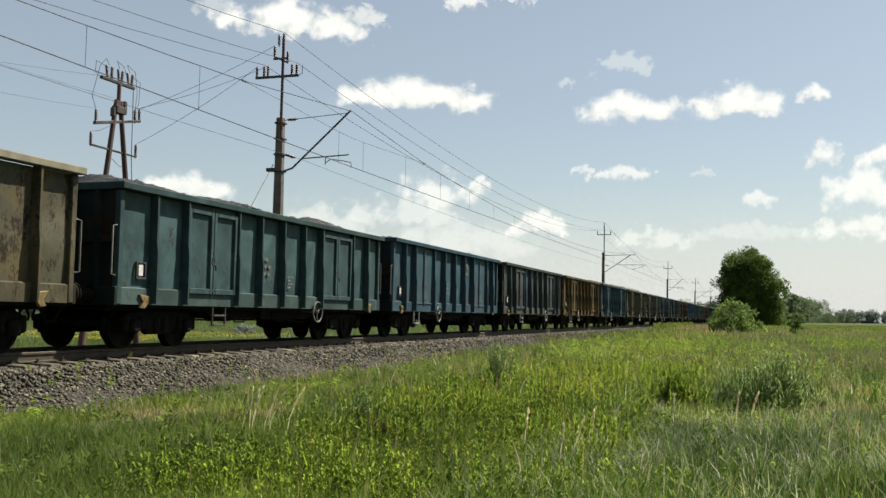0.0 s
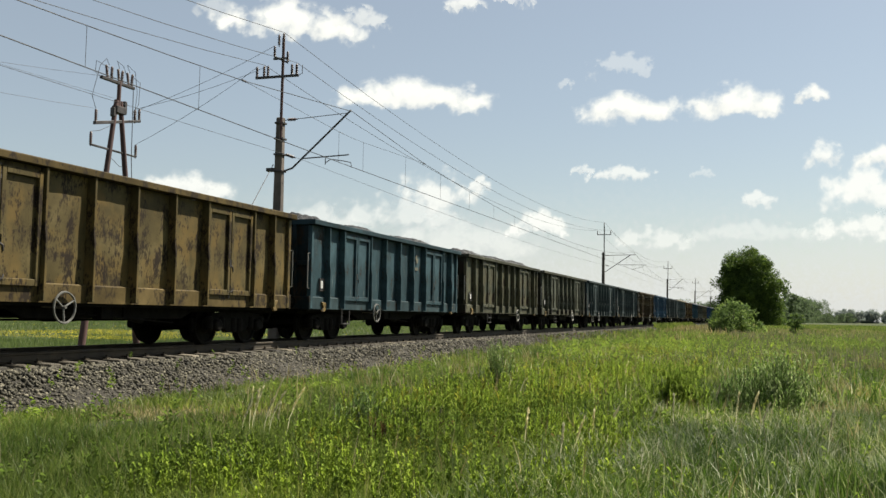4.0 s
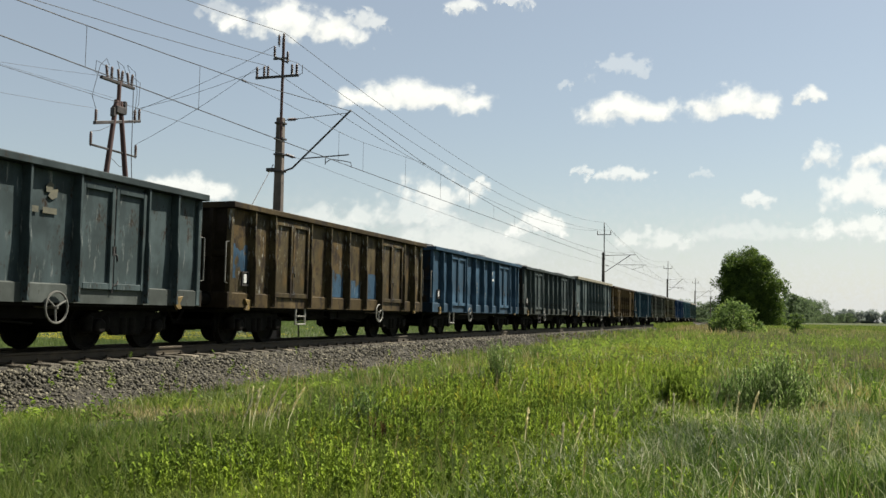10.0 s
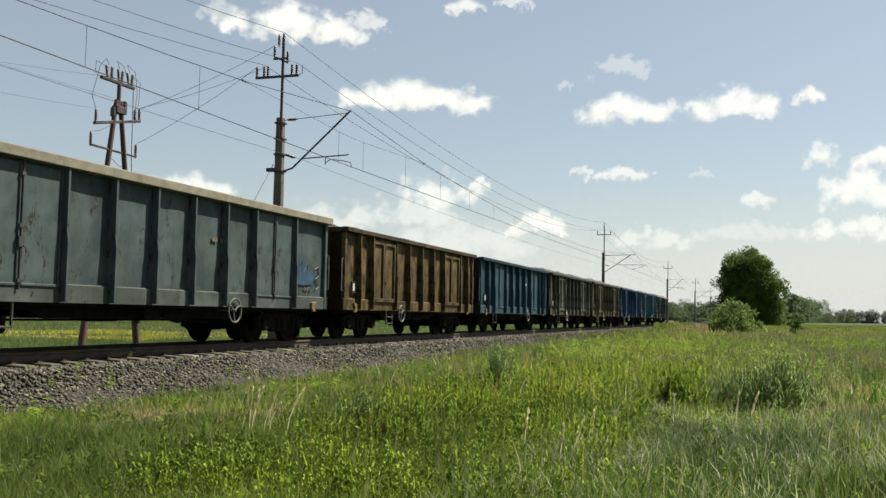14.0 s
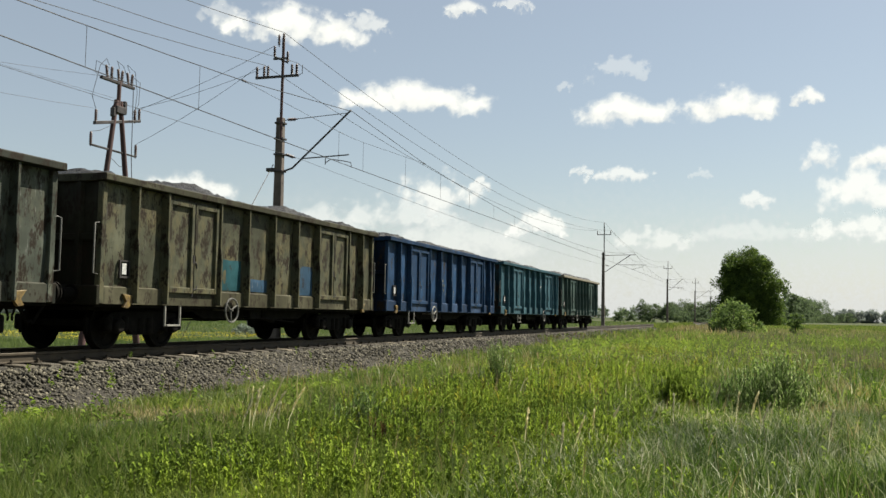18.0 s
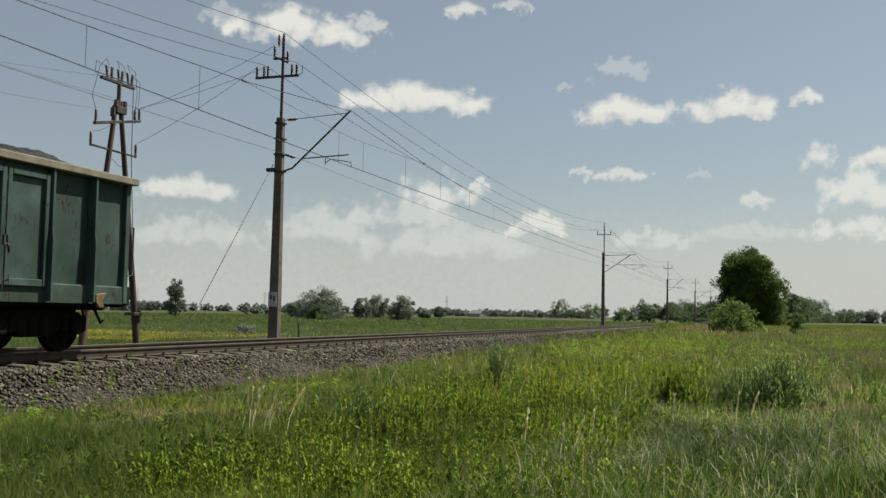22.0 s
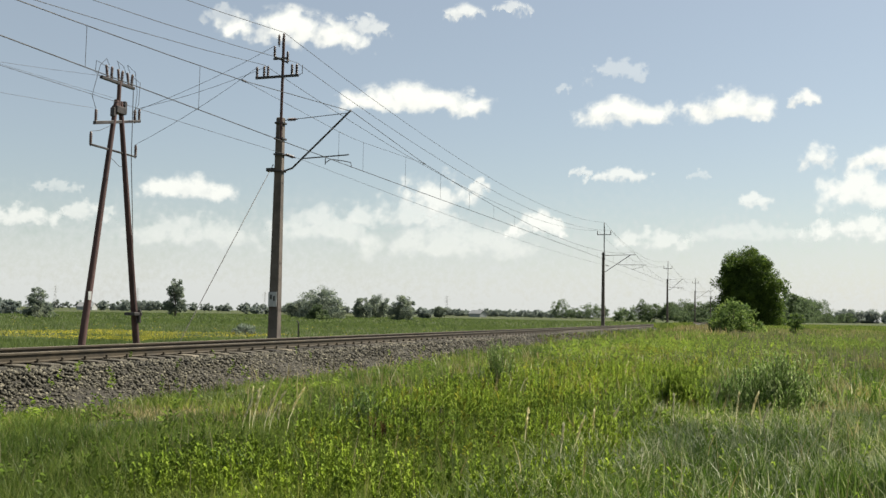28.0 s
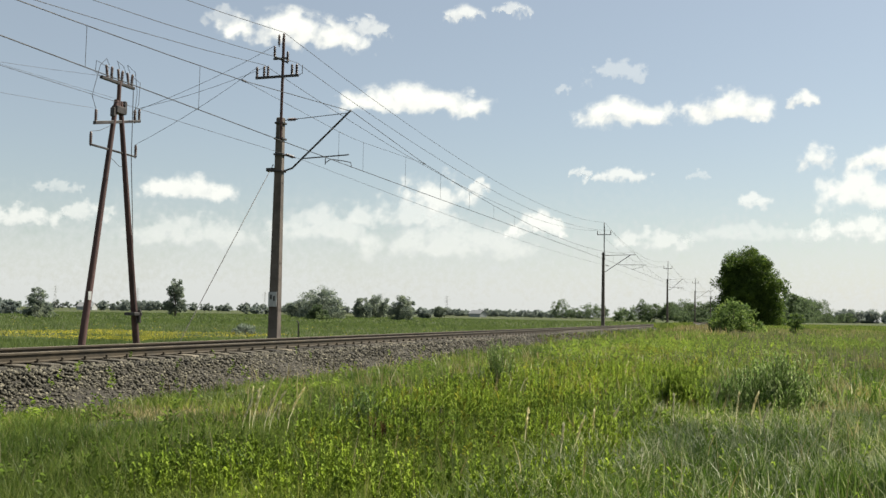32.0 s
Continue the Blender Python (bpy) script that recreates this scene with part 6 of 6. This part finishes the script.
def cloud(az, el, wide, tall, seed, cover=1.0, torn=1.0, wind=1.1, bank=False, peak=0.0):
    """A cloud of so many degrees across, at a bearing (to the left of +Y) and a height in degrees. peak: where along it the crown rises, -1 to 1."""
    dist = min(4300.0, 300.0 / math.tan(radians(el)))
    w, h = 2 * dist * math.tan(radians(wide / 2)), 2 * dist * math.tan(radians(tall / 2))
    aspect = w / h
    nx, nz = (150, 60) if not bank else (120, 40)
    V, D, R = [], [], []
    for i in range(nx + 1):
        u = (2 * i / nx - 1) * 1.3
        crown = 0.98 - 0.35 * u * u + 0.22 * math.exp(-((u - peak) / 0.35) ** 2)
        foot = 0.02 + 0.06 * noise.noise((u * aspect * 0.6 + seed * 3.3, 9.0, seed))
        for k in range(nz + 1):
            v = k / nz * 1.7 - 0.35
            n1 = noise.fractal((u * aspect * 0.95 + seed * 5.3, v * 1.9, seed * 3.1), 0.9, 2.1, 6)
            if bank:
                d = 1.15 - 1.1 * v + n1 * 0.12 - 0.2 * abs(u / 1.3) ** 4
            else:
                d = min((crown - v) / 0.42, (v - foot) / 0.30, (1.06 - abs(u)) / 0.30)
                d = max(-1.2, min(0.95, d)) + n1 * 0.85 * torn
            edge = max(0.0, min(1.0, 6 * (1.3 - abs(u)), 6 * (v + 0.35) + (1.0 if bank else 0.0), 6 * (1.35 - v)))
            D.append(min(d, 1.2) * edge - 0.6 * (1 - edge))
            R.append(1.0 if bank else max(0.0, min(1.0, 0.1 + v * 0.9 + n1 * 0.25)))
            V.append((u * w / 2, 10 * n1, (v - 0.5) * h))
    idx = np.arange((nx + 1) * (nz + 1)).reshape(nx + 1, nz + 1)
    Q = np.stack([idx[:-1, :-1], idx[1:, :-1], idx[1:, 1:], idx[:-1, 1:]], -1).reshape(-1, 4)
    D, R = np.array(D), np.array(R)
    Q = Q[(D[Q] > -0.25).any(1)]
    used, inv = np.unique(Q, return_inverse=True)
    me = raw_mesh("cloud", np.array(V)[used], None, inv.reshape(-1, 4), True)
    for field, values in (("fullness", D[used]), ("rise", R[used]), ("cover", np.full(len(used), cover))):
        a = me.attributes.new(field, "FLOAT", "POINT")
        a.data.foreach_set("value", values.astype(np.float32))
    ob = part("cloud", me, HAZE if bank else VAPOUR)
    ob.location = (-dist * math.sin(radians(az)), dist * math.cos(radians(az)), EYE[2] + dist * math.tan(radians(el)))
    ob.rotation_euler = (0, 0, radians(az))
    ob.visible_shadow = False
    tagged(ob, "bright white fair-weather cumulus cloud in the hazy sky" if cover > 0.7 else "thin pale veil of distant cloud", "cloud", "drifting clouds", "structure")
    go = Vector((-math.sin(radians(18.7)), math.cos(radians(18.7)), 0)) * wind * 32 * (1.0 if dist < 4200 else 0.3)
    clouds.append((ob, go))
    return ob


# bearing, height, width and thickness in degrees
cloud(28.3, 17.1, 9.0, 2.3, 1.0, 1.0, 1.1, peak=-0.1)
cloud(32.6, 17.6, 3.0, 1.2, 2.0, 0.35, 1.5)
cloud(24.0, 17.5, 3.4, 1.3, 33.0, 0.6, 1.3)
cloud(17.6, 18.5, 2.6, 1.1, 22.0, 0.8)
cloud(14.6, 18.8, 2.4, 0.8, 32.0, 0.55, 1.3)
cloud(20.7, 13.1, 9.4, 1.9, 3.0, 1.0, 0.8, peak=-0.25)
cloud(7.85, 12.3, 5.6, 1.75, 4.0, 1.0, 0.7, peak=-0.15)
cloud(1.9, 12.5, 6.0, 2.0, 24.0, 1.0, 0.9, peak=0.3)
cloud(-2.67, 12.7, 1.9, 1.0, 5.0, 0.9, 0.9)
cloud(8.2, 14.8, 3.6, 1.4, 6.0, 0.32, 1.8)
cloud(11.4, 13.8, 1.2, 0.6, 34.0, 0.3, 1.5)
cloud(-3.2, 9.25, 2.1, 1.6, 7.0, 0.85, 1.0)
cloud(-6.5, 9.15, 3.5, 1.5, 8.0, 0.95, 0.8, peak=0.3)
cloud(-5.4, 7.3, 4.6, 2.4, 9.0, 0.85, 1.2)
cloud(10.4, 8.75, 1.3, 0.6, 35.0, 0.55, 1.3)
cloud(8.1, 8.5, 3.9, 0.9, 10.0, 0.7, 1.1)
cloud(3.4, 8.5, 1.3, 0.6, 36.0, 0.3, 1.3)
cloud(0.4, 6.85, 2.3, 0.95, 11.0, 0.65, 1.1)
cloud(-4.7, 5.1, 5.0, 1.5, 12.0, 0.75, 1.1, peak=0.5)
cloud(19.0, 7.4, 5.0, 2.3, 13.0, 0.8, 1.2, peak=0.15)
cloud(21.5, 6.0, 7.0, 2.2, 37.0, 0.5, 1.4)
cloud(16.5, 7.85, 1.4, 0.9, 38.0, 0.75, 1.0)
cloud(13.0, 5.5, 3.5, 1.5, 14.0, 0.85, 1.0, peak=-0.2)
cloud(34.0, 7.15, 5.4, 1.5, 15.0, 0.85, 0.7)
cloud(41.3, 6.8, 2.6, 0.7, 39.0, 0.35, 1.3)
cloud(26.3, 5.1, 6.0, 2.2, 16.0, 0.45, 0.9)
cloud(6.3, 4.6, 4.5, 1.3, 17.0, 0.5, 1.1)
cloud(33.7, 4.5, 8.0, 1.9, 18.0, 0.42, 0.9)
cloud(18.2, 4.3, 10.8, 2.3, 19.0, 0.42, 0.9)
cloud(0.7, 5.0, 6.6, 1.1, 20.0, 0.3, 1.0)
cloud(43.2, 5.0, 4.5, 1.2, 21.0, 0.65, 1.0)
cloud(39.5, 5.5, 2.8, 1.1, 23.0, 0.55, 1.1)
# pale haze along the horizon, added as one wide glowing sheet
cloud(18.0, 3.0, 80.0, 8.0, 30.0, 0.8, 1.0, 0.0, True)

# ---- movement ----
# place of the last wagon's near end along the track, second by second
TAIL = [283.5, 271.5, 259.45, 247.4, 235.4, 223.4, 211.25, 198.85, 186.35, 173.75, 161.1, 148.35, 135.45, 122.45, 109.5, 96.4, 83.3, 70.1, 56.65, 43.3, 29.75, 16.05, 2.5,
        -11.1, -24.8, -38.6, -52.4, -66.2, -80.0, -93.8, -107.6, -121.5, -135.4]


def motions():
    for thing, off in zip(wagons + loads, offsets + offsets):
        walk(thing, [(float(t), pose(TRACK_X, y + off, 0)) for t, y in enumerate(TAIL)])
    spun = {}
    for ws in wheelsets:
        side = ws.location.y > 0
        if side not in spun:
            rows = []
            for k in range(32 * 30 + 1):
                t = k / 30
                i = min(31, int(t))
                y = TAIL[i] + (TAIL[i + 1] - TAIL[i]) * (t - i)
                rows.append((t, Matrix.LocRotScale(ws.location, Euler((y / -0.46, 0, 0)), None)))
            walk(ws, rows)
            spun[side] = ws
        else:
            first = spun[side]
            ws.rotation_mode = "QUATERNION"
            data = ws.animation_data_create()
            data.action = first.animation_data.action
            data.action_slot = first.animation_data.action_slot
    for cloud, drift in clouds:
        at = cloud.location.copy()
        rot = cloud.rotation_euler.to_matrix().to_4x4()
        walk(cloud, [(0.0, Matrix.Translation(at) @ rot), (32.0, Matrix.Translation(at + drift) @ rot)])


motions()
